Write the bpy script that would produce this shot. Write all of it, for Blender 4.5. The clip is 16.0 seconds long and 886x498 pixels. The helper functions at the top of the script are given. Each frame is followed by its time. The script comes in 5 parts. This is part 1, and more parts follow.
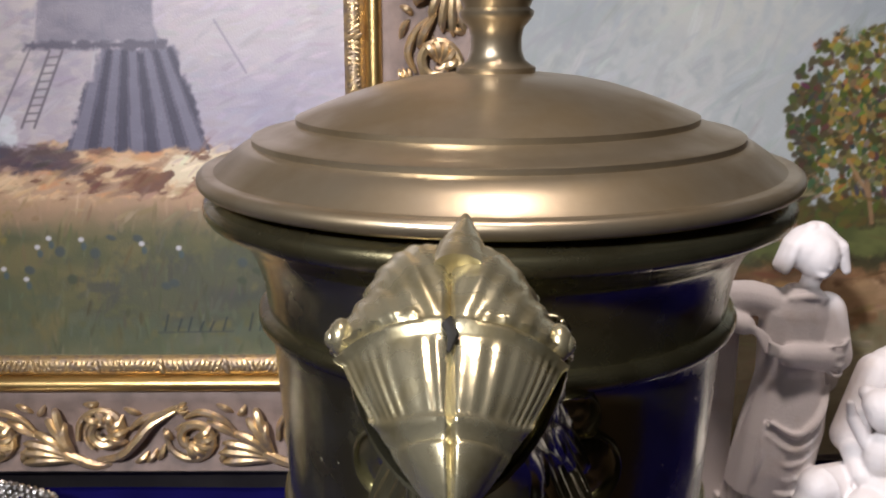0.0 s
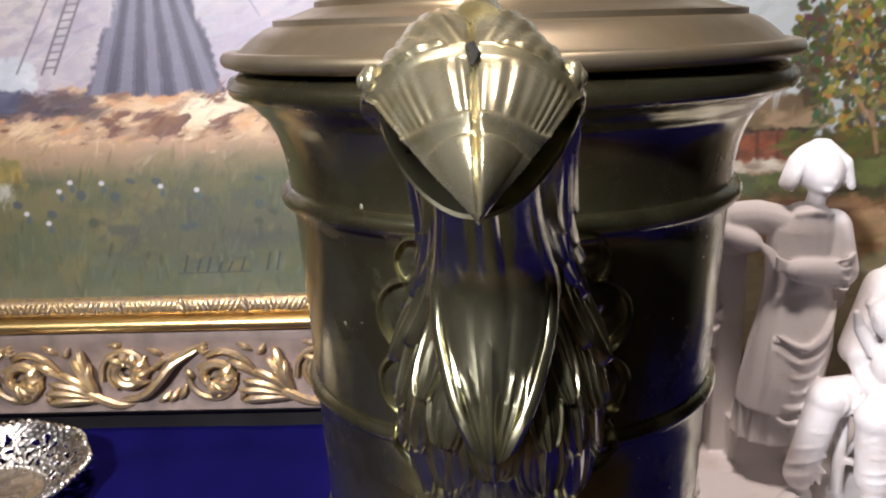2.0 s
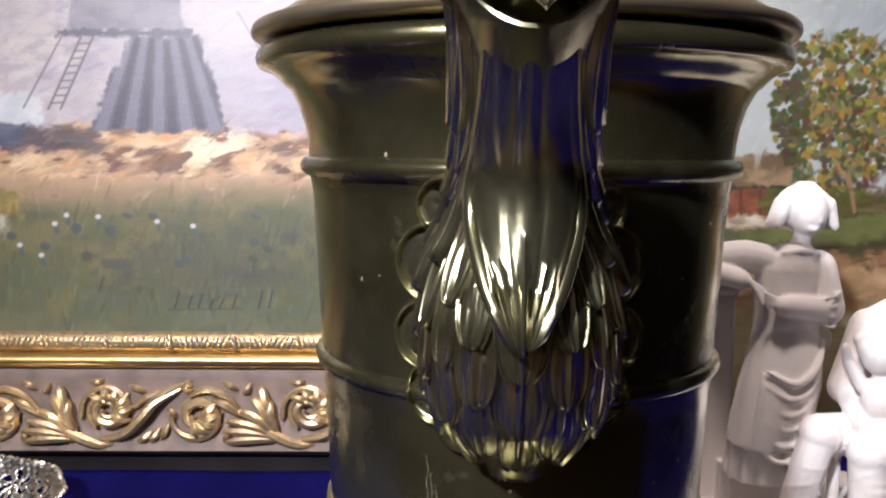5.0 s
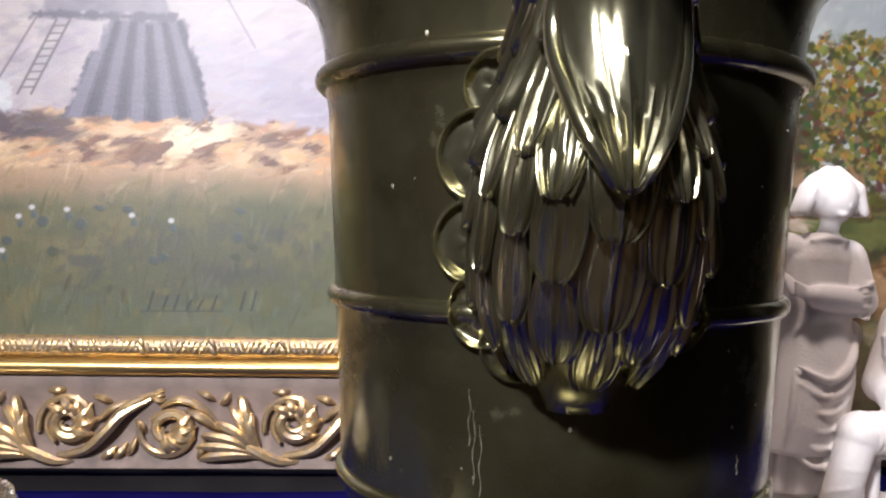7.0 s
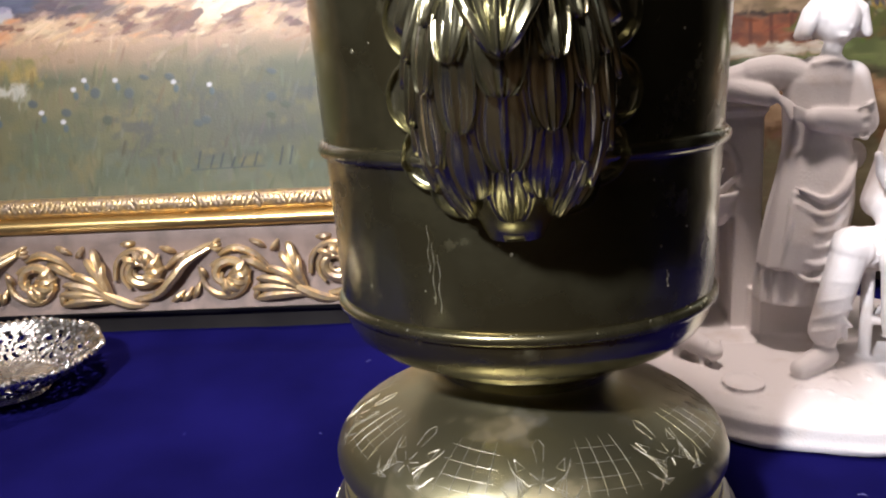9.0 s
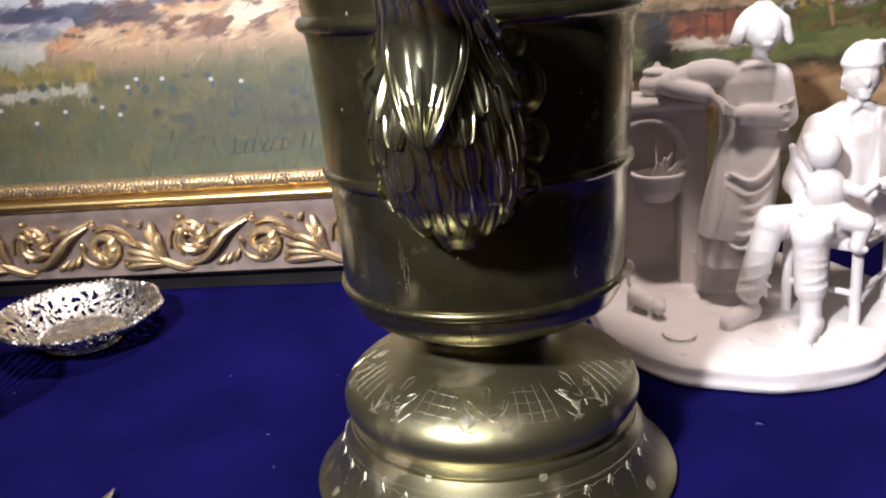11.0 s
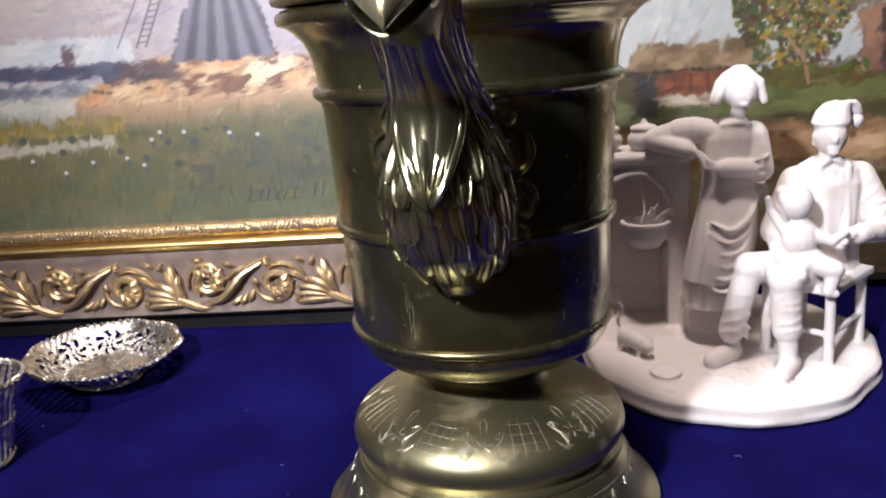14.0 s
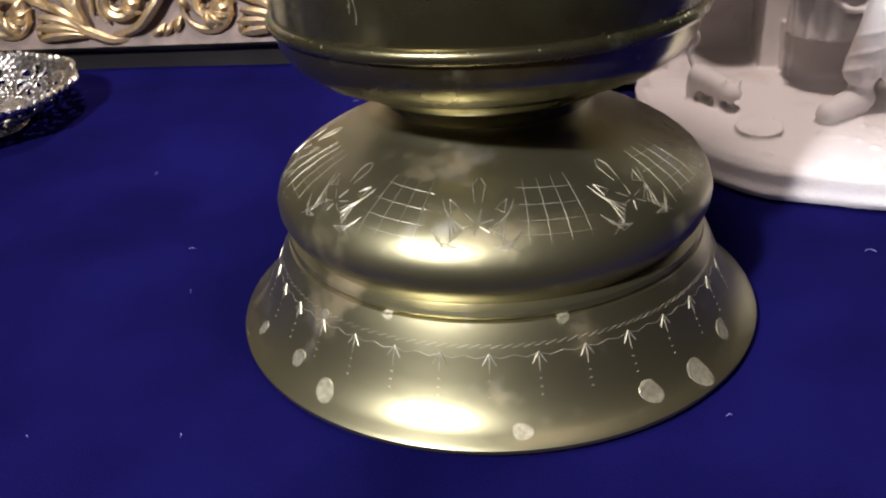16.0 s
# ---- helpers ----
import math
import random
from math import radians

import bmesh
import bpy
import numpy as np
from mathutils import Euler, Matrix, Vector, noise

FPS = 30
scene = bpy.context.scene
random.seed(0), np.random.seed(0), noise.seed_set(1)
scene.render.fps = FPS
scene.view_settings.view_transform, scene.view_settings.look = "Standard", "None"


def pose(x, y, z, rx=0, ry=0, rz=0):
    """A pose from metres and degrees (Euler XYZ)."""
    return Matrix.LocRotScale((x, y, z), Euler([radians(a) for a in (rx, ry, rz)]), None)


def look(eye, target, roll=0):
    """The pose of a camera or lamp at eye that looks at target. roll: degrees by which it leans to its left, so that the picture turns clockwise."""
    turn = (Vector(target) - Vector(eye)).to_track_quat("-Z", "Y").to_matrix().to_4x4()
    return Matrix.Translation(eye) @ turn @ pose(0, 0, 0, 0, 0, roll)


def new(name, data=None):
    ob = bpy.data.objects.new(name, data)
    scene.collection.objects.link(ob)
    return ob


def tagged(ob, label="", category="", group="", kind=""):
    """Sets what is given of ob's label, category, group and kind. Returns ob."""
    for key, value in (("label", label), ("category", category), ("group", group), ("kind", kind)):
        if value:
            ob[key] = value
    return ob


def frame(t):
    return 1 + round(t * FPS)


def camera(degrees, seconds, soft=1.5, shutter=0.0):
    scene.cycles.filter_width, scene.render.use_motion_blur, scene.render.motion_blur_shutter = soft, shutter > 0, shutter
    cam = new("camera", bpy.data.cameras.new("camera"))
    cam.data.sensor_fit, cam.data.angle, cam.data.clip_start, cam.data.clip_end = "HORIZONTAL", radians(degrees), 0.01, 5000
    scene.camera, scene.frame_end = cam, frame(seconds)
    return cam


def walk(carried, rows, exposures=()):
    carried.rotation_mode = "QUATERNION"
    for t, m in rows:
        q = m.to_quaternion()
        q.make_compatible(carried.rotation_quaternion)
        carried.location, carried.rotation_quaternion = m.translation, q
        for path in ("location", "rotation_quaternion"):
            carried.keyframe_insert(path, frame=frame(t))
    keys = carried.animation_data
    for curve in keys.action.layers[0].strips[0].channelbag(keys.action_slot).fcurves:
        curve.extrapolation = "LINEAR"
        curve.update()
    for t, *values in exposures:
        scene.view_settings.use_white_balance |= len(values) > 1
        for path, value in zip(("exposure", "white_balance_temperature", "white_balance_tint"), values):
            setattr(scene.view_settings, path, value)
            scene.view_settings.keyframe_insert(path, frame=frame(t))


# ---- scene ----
cam = camera(54.2, 16.0, soft=2.1)
ROWS = [
    (0.0, -0.0153, -0.3027, 0.3464, 75.37, 0.41, 0.51),
    (0.5, -0.0182, -0.3118, 0.3381, 75.15, 0.35, 0.85),
    (1.0, -0.0199, -0.3161, 0.3297, 74.95, 1.04, 0.95),
    (1.5, -0.0193, -0.3178, 0.3194, 75.10, 1.20, 0.95),
    (2.0, -0.0182, -0.3249, 0.3086, 75.25, 1.59, 0.81),
    (2.5, -0.0174, -0.3309, 0.2988, 75.38, 1.92, 0.69),
    (3.0, -0.0174, -0.3380, 0.2908, 75.32, 2.00, 0.47),
    (3.5, -0.0184, -0.3475, 0.2801, 75.21, 2.69, 0.25),
    (4.0, -0.0221, -0.3546, 0.2746, 76.61, 1.06, 0.52),
    (6.5, -0.0524, -0.3095, 0.2153, 90.54, -1.26, -2.24),
    (7.0, -0.0565, -0.3052, 0.2016, 88.37, -1.12, -3.23),
    (7.5, -0.0593, -0.3081, 0.1911, 86.69, -1.18, -2.77),
    (8.0, -0.0507, -0.3111, 0.1876, 84.52, 0.06, -1.81),
    (8.5, -0.0323, -0.3218, 0.1930, 80.91, 2.44, 0.92),
    (9.0, -0.0183, -0.3434, 0.2071, 77.89, 2.77, 1.80),
    (11.5, 0.0242, -0.4645, 0.2797, 73.06, 4.24, 4.24),
    (12.0, 0.0271, -0.4842, 0.2934, 74.83, 4.24, 4.23),
    (12.5, 0.0292, -0.4871, 0.2928, 75.80, 4.25, 3.84),
    (13.0, 0.0288, -0.4891, 0.2937, 75.94, 4.08, 3.92),
    (13.5, 0.0261, -0.4915, 0.2903, 76.21, 3.97, 4.16),
    (14.0, 0.0249, -0.4818, 0.2790, 75.66, 4.03, 4.32),
    (14.5, 0.0215, -0.4599, 0.2601, 73.94, 4.02, 4.33),
    (15.0, 0.0235, -0.4228, 0.2399, 71.27, 3.74, 4.86),
    (15.5, 0.0251, -0.3638, 0.2130, 67.18, 3.66, 5.29),
    (16.0, 0.0211, -0.3046, 0.1814, 62.25, 3.42, 5.99),
]
walk(cam, [(t, pose(x, y, z, rx, ry, rz)) for t, x, y, z, rx, ry, rz in ROWS], [(t, stops, 6400, 16) for t, stops in ((0.0, -0.45), (1.0, -0.27), (2.0, 0.02), (3.5, 0.16), (4.2, 0.14), (6.5, 0.0), (8.0, 0.14), (9.2, 0.18), (11.5, 0.14), (14.5, 0.14), (15.5, 0.08), (16.0, 0.02))])


# ---- light ----
world = bpy.data.worlds.new("room_air")
scene.world = world
world.use_nodes = True
world.node_tree.nodes["Background"].inputs[0].default_value = (0.9, 0.92, 1.0, 1)
world.node_tree.nodes["Background"].inputs[1].default_value = 0.02


def spot(name, eye, target, watts, colour, size, cone, blend=0.4):
    data = bpy.data.lights.new(name, "SPOT")
    data.energy, data.color, data.shadow_soft_size = watts, colour, size
    data.spot_size, data.spot_blend = radians(cone), blend
    ob = new(name, data)
    ob.matrix_world = look(eye, target)
    return ob


spot("ceiling_spot_light", (-0.56, -1.04, 1.02), (0.22, 0.12, 0.12), 142, (0.95, 0.97, 1.0), 0.045, 58, 1.0)
spot("overhead_light", (0.02, -0.22, 1.75), (0.03, 0.0, 0.2), 82, (1.0, 0.86, 0.77), 0.12, 75)
# fill lamp added out of view, to lift the ambient and streak the brass
lamp = bpy.data.lights.new("unseen_fill_light", "AREA")
lamp.shape, lamp.size, lamp.size_y, lamp.energy, lamp.color = "RECTANGLE", 1.2, 0.25, 12, (1.0, 0.93, 0.88)
new("unseen_fill_light", lamp).matrix_world = look((-0.7, -1.9, 1.92), (-0.4, -1.2, 0.0))



# ---- materials ----
def srgb(r, g, b):
    return tuple(((c / 255) / 12.92 if c < 10 else ((c / 255 + 0.055) / 1.055) ** 2.4) for c in (r, g, b))


def material(name, colour, rough=0.5, metal=0.0, second=None, scale=60.0, mix=(0.4, 0.65), rough_to=None,
             bump=0.0, bump_scale=300.0, sheen=0.0, detail=6.0, stretch=None):
    """Principled surface: two colours mixed by noise, roughness that follows it, and fine relief."""
    m = bpy.data.materials.new(name)
    m.use_nodes = True
    n, l = m.node_tree.nodes, m.node_tree.links
    b = n["Principled BSDF"]
    b.inputs["Metallic"].default_value = metal
    b.inputs["Roughness"].default_value = rough
    b.inputs["Base Color"].default_value = (*colour, 1)
    co = n.new("ShaderNodeTexCoord")
    mp = n.new("ShaderNodeMapping")
    l.new(co.outputs["Object"], mp.inputs["Vector"])
    if stretch:
        mp.inputs["Scale"].default_value = stretch
    tex = n.new("ShaderNodeTexNoise")
    tex.inputs["Scale"].default_value, tex.inputs["Detail"].default_value = scale, detail
    l.new(mp.outputs["Vector"], tex.inputs["Vector"])
    ramp = n.new("ShaderNodeMapRange")
    ramp.inputs["From Min"].default_value, ramp.inputs["From Max"].default_value = mix
    l.new(tex.outputs["Fac"], ramp.inputs["Value"])
    if second:
        mx = n.new("ShaderNodeMix")
        mx.data_type = "RGBA"
        mx.inputs["A"].default_value, mx.inputs["B"].default_value = (*colour, 1), (*second, 1)
        l.new(ramp.outputs["Result"], mx.inputs["Factor"])
        l.new(mx.outputs["Result"], b.inputs["Base Color"])
    if rough_to is not None:
        rr = n.new("ShaderNodeMapRange")
        rr.inputs["To Min"].default_value, rr.inputs["To Max"].default_value = rough, rough_to
        l.new(ramp.outputs["Result"], rr.inputs["Value"])
        l.new(rr.outputs["Result"], b.inputs["Roughness"])
    if bump:
        t2 = n.new("ShaderNodeTexNoise")
        t2.inputs["Scale"].default_value, t2.inputs["Detail"].default_value = bump_scale, 5
        l.new(mp.outputs["Vector"], t2.inputs["Vector"])
        bp = n.new("ShaderNodeBump")
        bp.inputs["Strength"].default_value, bp.inputs["Distance"].default_value = bump, 0.001
        l.new(t2.outputs["Fac"], bp.inputs["Height"])
        l.new(bp.outputs["Normal"], b.inputs["Normal"])
    if sheen:
        b.inputs["Sheen Weight"].default_value = sheen
        b.inputs["Sheen Roughness"].default_value = 0.4
        b.inputs["Sheen Tint"].default_value = (0.12, 0.12, 0.9, 1)
    return m


BRASS = material("aged_brass", (0.34, 0.314, 0.180), 0.17, 0.94, (0.19, 0.166, 0.088), 34, (0.44, 0.60), 0.30, 0.07, 260)
BRASS_DULL = material("dull_brass", (0.44, 0.365, 0.25), 0.3, 0.85, (0.30, 0.235, 0.14), 30, (0.4, 0.66), 0.42, 0.06, 320)
BRASS_FOOT = material("worn_brass", (0.34, 0.310, 0.180), 0.36, 0.95, (0.41, 0.38, 0.29), 55, (0.60, 0.72), 0.46, 0.05, 240)
BRASS_HEAD = material("bright_brass", (0.64, 0.585, 0.38), 0.25, 0.86, (0.42, 0.36, 0.20), 140, (0.45, 0.66), 0.34, 0.10, 420)
BRASS_FEATHER = material("cast_brass", (0.50, 0.473, 0.310), 0.20, 0.955, (0.33, 0.305, 0.180), 70, (0.4, 0.65), 0.24, 0.06, 400)
ENGRAVED = material("engraved_line", (0.58, 0.55, 0.45), 0.45, 0.75, (0.42, 0.38, 0.26), 400, (0.4, 0.6))
TARNISH = material("lime_spot", (0.46, 0.43, 0.32), 0.5, 0.75, (0.36, 0.33, 0.21), 500, (0.4, 0.6), None, 0.2, 900)
SLOT = material("slot_shade", (0.01, 0.009, 0.006), 0.7)
VELVET = material("blue_velvet", (0.0040, 0.0033, 0.047), 0.95, 0.0, (0.0068, 0.0056, 0.076), 14, (0.35, 0.7), None, 0.5, 1400, 0.0)
LINT = material("lint_fibre", (0.30, 0.31, 0.55), 0.9, 0.0, (0.2, 0.2, 0.5), 200)
BISQUE = material("bisque_porcelain", (0.72, 0.675, 0.655), 0.6, 0.0, (0.62, 0.545, 0.49), 45, (0.55, 0.75), None, 0.25, 700)
SILVER = material("silver", (0.82, 0.80, 0.78), 0.2, 1.0, (0.6, 0.58, 0.55), 150, (0.4, 0.65), 0.32, 0.3, 600)
STEEL = material("polished_blade", (0.75, 0.72, 0.66), 0.3, 1.0, (0.6, 0.56, 0.48), 80, (0.4, 0.65), 0.42, 0.08, 300)
GILT = material("gilt_bead", (0.56, 0.40, 0.20), 0.36, 0.8, (0.34, 0.26, 0.18), 220, (0.42, 0.62), 0.5, 0.3, 500)
GOLD = material("gold_strip", (0.62, 0.43, 0.17), 0.33, 0.95, (0.30, 0.17, 0.05), 70, (0.52, 0.74), 0.42, 0.15, 260, stretch=(0.3, 1, 1))
SCROLL = material("rubbed_gold", (0.70, 0.52, 0.28), 0.33, 0.8, (0.42, 0.32, 0.24), 130, (0.46, 0.68), 0.48, 0.3, 420)
TAUPE = material("taupe_linen", (0.29, 0.215, 0.18), 0.6, 0.0, (0.20, 0.15, 0.125), 60, (0.4, 0.65), None, 0.5, 1100)
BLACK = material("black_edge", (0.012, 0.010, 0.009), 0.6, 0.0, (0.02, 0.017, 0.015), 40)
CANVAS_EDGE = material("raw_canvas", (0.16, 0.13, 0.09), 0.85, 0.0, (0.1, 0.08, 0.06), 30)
# assumed walls: tones set for bounce, the pale one to brighten the jug's left
WALL_PALE = material("pale_reflection_wall", (0.42, 0.38, 0.30), 0.85, 0.0, (0.34, 0.31, 0.25), 3, (0.4, 0.6), None, 0.2, 60)
WALL = material("plain_bounce_wall", (0.26, 0.235, 0.21), 0.85, 0.0, (0.20, 0.18, 0.16), 3, (0.4, 0.6), None, 0.2, 60)
CEILING = material("ceiling_paint", (0.45, 0.43, 0.40), 0.9, 0.0, (0.38, 0.36, 0.34), 2)
FLOOR = material("floor_boards", (0.10, 0.065, 0.04), 0.5, 0.0, (0.06, 0.04, 0.025), 6, (0.4, 0.6), None, 0.2, 80, stretch=(1, 8, 1))


def patina(m, colour, scale, low, high):
    """Dull pale stains with a ragged edge over a metal."""
    n, l = m.node_tree.nodes, m.node_tree.links
    b = n["Principled BSDF"]
    co, tex, ramp, mx = (n.new(k) for k in ("ShaderNodeTexCoord", "ShaderNodeTexNoise", "ShaderNodeMapRange", "ShaderNodeMix"))
    tex.inputs["Scale"].default_value, tex.inputs["Detail"].default_value, tex.inputs["Roughness"].default_value = scale, 8, 0.62
    ramp.inputs["From Min"].default_value, ramp.inputs["From Max"].default_value, ramp.inputs["To Max"].default_value = low, high, 0.75
    mx.data_type = "RGBA"
    l.new(co.outputs["Object"], tex.inputs["Vector"])
    l.new(tex.outputs["Fac"], ramp.inputs["Value"])
    l.new(b.inputs["Base Color"].links[0].from_socket, mx.inputs["A"])
    mx.inputs["B"].default_value = (*colour, 1)
    l.new(ramp.outputs["Result"], mx.inputs["Factor"])
    l.new(mx.outputs["Result"], b.inputs["Base Color"])
    dull = n.new("ShaderNodeMath")
    dull.operation = "MULTIPLY_ADD"
    l.new(ramp.outputs["Result"], dull.inputs[0])
    dull.inputs[1].default_value = 0.28
    l.new(b.inputs["Roughness"].links[0].from_socket, dull.inputs[2])
    l.new(dull.outputs["Value"], b.inputs["Roughness"])


patina(BRASS, (0.40, 0.375, 0.22), 42, 0.60, 0.70)
patina(BRASS_FOOT, (0.36, 0.29, 0.17), 26, 0.58, 0.68)


def painted(name):
    """Oil paint: the picture's own colours, with a soft gloss and the relief of the brush and the weave."""
    m = bpy.data.materials.new(name)
    m.use_nodes = True
    n, l = m.node_tree.nodes, m.node_tree.links
    b = n["Principled BSDF"]
    b.inputs["Roughness"].default_value = 0.42
    at = n.new("ShaderNodeAttribute")
    at.attribute_name = "paint"
    l.new(at.outputs["Color"], b.inputs["Base Color"])
    co = n.new("ShaderNodeTexCoord")
    tex = n.new("ShaderNodeTexNoise")
    tex.inputs["Scale"].default_value, tex.inputs["Detail"].default_value = 700, 4
    l.new(co.outputs["Object"], tex.inputs["Vector"])
    bp = n.new("ShaderNodeBump")
    bp.inputs["Strength"].default_value, bp.inputs["Distance"].default_value = 0.3, 0.0004
    l.new(tex.outputs["Fac"], bp.inputs["Height"])
    l.new(bp.outputs["Normal"], b.inputs["Normal"])
    return m


OIL = painted("oil_paint")


VELVET.node_tree.nodes["Principled BSDF"].inputs["Specular IOR Level"].default_value = 0.03


# ---- mesh helpers ----
def part(name, bm, mat, parent=None, label="", smooth=True, angle=35):
    me = bpy.data.meshes.new(name)
    bmesh.ops.recalc_face_normals(bm, faces=bm.faces[:])
    bm.to_mesh(me)
    bm.free()
    me.materials.append(mat)
    if smooth:
        me.shade_smooth()
        if angle:
            me.set_sharp_from_angle(angle=radians(angle))
    ob = new(name, me)
    if parent:
        ob.parent = parent
    if label:
        tagged(ob, label)
    return ob


def thing(name, label, category, group="", m=Matrix()):
    ob = new(name)
    ob.empty_display_size = 0.02
    ob.matrix_world = m
    return tagged(ob, label, category, group)


def block(bm, x0, x1, y0, y1, z0, z1, bevel=0.0):
    r = bmesh.ops.create_cube(bm, size=1, matrix=Matrix.Translation(((x0 + x1) / 2, (y0 + y1) / 2, (z0 + z1) / 2)) @ Matrix.Diagonal((x1 - x0, y1 - y0, z1 - z0, 1)))
    if bevel:
        bmesh.ops.bevel(bm, geom=list({e for v in r["verts"] for e in v.link_edges}), offset=bevel, segments=2, affect="EDGES")


def loft(bm, rings, closed=True, caps=True):
    """Skin rings of points."""
    rows = [[bm.verts.new(p) for p in ring] for ring in rings]
    k = len(rows[0])
    for a, b in zip(rows, rows[1:]):
        for i in range(k if closed else k - 1):
            j = (i + 1) % k
            bm.faces.new((a[i], a[j], b[j], b[i]))
    if caps and closed:
        bm.faces.new(rows[0][::-1])
        bm.faces.new(rows[-1])
    return rows


def tube(bm, pts, radii, sides=8, flat=None):
    """A tapered round tube through points; flat squashes it along a direction."""
    pts = [Vector(p) for p in pts]
    rings, up = [], None
    for i, p in enumerate(pts):
        t = (pts[min(i + 1, len(pts) - 1)] - pts[max(i - 1, 0)]).normalized()
        if up is None:
            up = t.orthogonal().normalized()
        up = (up - t * up.dot(t)).normalized()
        side = t.cross(up)
        r = radii[i] if hasattr(radii, "__len__") else radii
        ring = []
        for k in range(sides):
            a = 2 * math.pi * k / sides
            o = (up * math.cos(a) + side * math.sin(a)) * r
            if flat:
                d = Vector(flat[:3])
                o -= d * o.dot(d) * (1 - flat[3])
            ring.append(p + o)
        rings.append(ring)
    loft(bm, rings)


def ball(bm, c, r, m=Matrix(), u=16, v=10):
    r = r if hasattr(r, "__len__") else (r, r, r)
    full = Matrix.Translation(c) @ m @ Matrix.Diagonal((*r, 1))
    rings = []
    for k in range(v + 1):
        q = math.pi * (0.03 + 0.94 * k / v)
        rings.append([full @ Vector((math.sin(q) * math.cos(2 * math.pi * i / u), math.sin(q) * math.sin(2 * math.pi * i / u), -math.cos(q))) for i in range(u)])
    loft(bm, rings)


def capsule(bm, a, b, ra, rb, sides=14):
    """A closed limb from a to b with round ends."""
    a, b = Vector(a), Vector(b)
    d = (b - a).normalized()
    pts, rad = [], []
    for k in range(5):
        q = math.pi / 2 * (k / 4 * 0.96 - 0.98)
        pts.append(a + d * ra * math.sin(q)), rad.append(ra * math.cos(q))
    for k in range(5):
        q = math.pi / 2 * (0.02 + k / 4 * 0.96)
        pts.append(b + d * rb * math.sin(q)), rad.append(rb * math.cos(q))
    tube(bm, pts, rad, sides)


def spline(pts, per=6):
    """Smooth points through the given ones."""
    P = [Vector(p) for p in pts]
    P = [P[0] * 2 - P[1], *P, P[-1] * 2 - P[-2]]
    out = []
    for i in range(1, len(P) - 2):
        for k in range(per):
            t = k / per
            a, b, c, d = P[i - 1:i + 3]
            out.append(0.5 * (2 * b + (c - a) * t + (2 * a - 5 * b + 4 * c - d) * t * t + (3 * b - a - 3 * c + d) * t ** 3))
    return [*out, P[-2]]


def lathe(bm, prof, seg=144):
    loft(bm, [[(r * math.cos(2 * math.pi * i / seg), r * math.sin(2 * math.pi * i / seg), z) for i in range(seg)] for r, z in prof], caps=False)


def bead(r, z, h, out, n=7):
    """Profile points of a rounded bead standing out from radius r at height z."""
    return [(r + out * math.cos(a), z + h * math.sin(a)) for a in [math.pi * (k / (n - 1) - 0.5) for k in range(n)]]


# ---- room ----
def room():
    # made-up shell: pale west and black east walls shape the jug's reflections
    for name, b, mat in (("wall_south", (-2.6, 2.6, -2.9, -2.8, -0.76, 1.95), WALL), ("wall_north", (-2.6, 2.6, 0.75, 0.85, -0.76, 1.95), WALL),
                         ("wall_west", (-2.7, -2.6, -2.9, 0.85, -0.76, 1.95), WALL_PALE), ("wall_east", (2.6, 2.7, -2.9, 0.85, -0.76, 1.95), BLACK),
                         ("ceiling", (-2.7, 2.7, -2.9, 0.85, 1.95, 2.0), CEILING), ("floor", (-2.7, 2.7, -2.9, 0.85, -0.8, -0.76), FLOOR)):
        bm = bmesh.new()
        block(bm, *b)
        tagged(part(name, bm, mat, smooth=False), "plain dim " + name.split("_")[0] + " closing the assumed shop room", name.split("_")[0], kind="structure")


room()


# ---- table and cloth ----
def cloth_height(x, y):
    """The velvet lies flat under the jug and climbs gently towards the pictures."""
    t = y - 0.062
    rise = 0.2 * 0.5 * (t + math.sqrt(t * t + 0.0006)) - 0.0008
    if y > 0.30:
        rise = 0.2 * 0.24 + 0.0
    sink = min(1.0, max(0.0, (y - 0.195) / 0.035)) * min(1.0, max(0.0, (0.02 - x) / 0.06))
    return max(rise - 0.0065 * sink * sink * (3 - 2 * sink), 0.0)


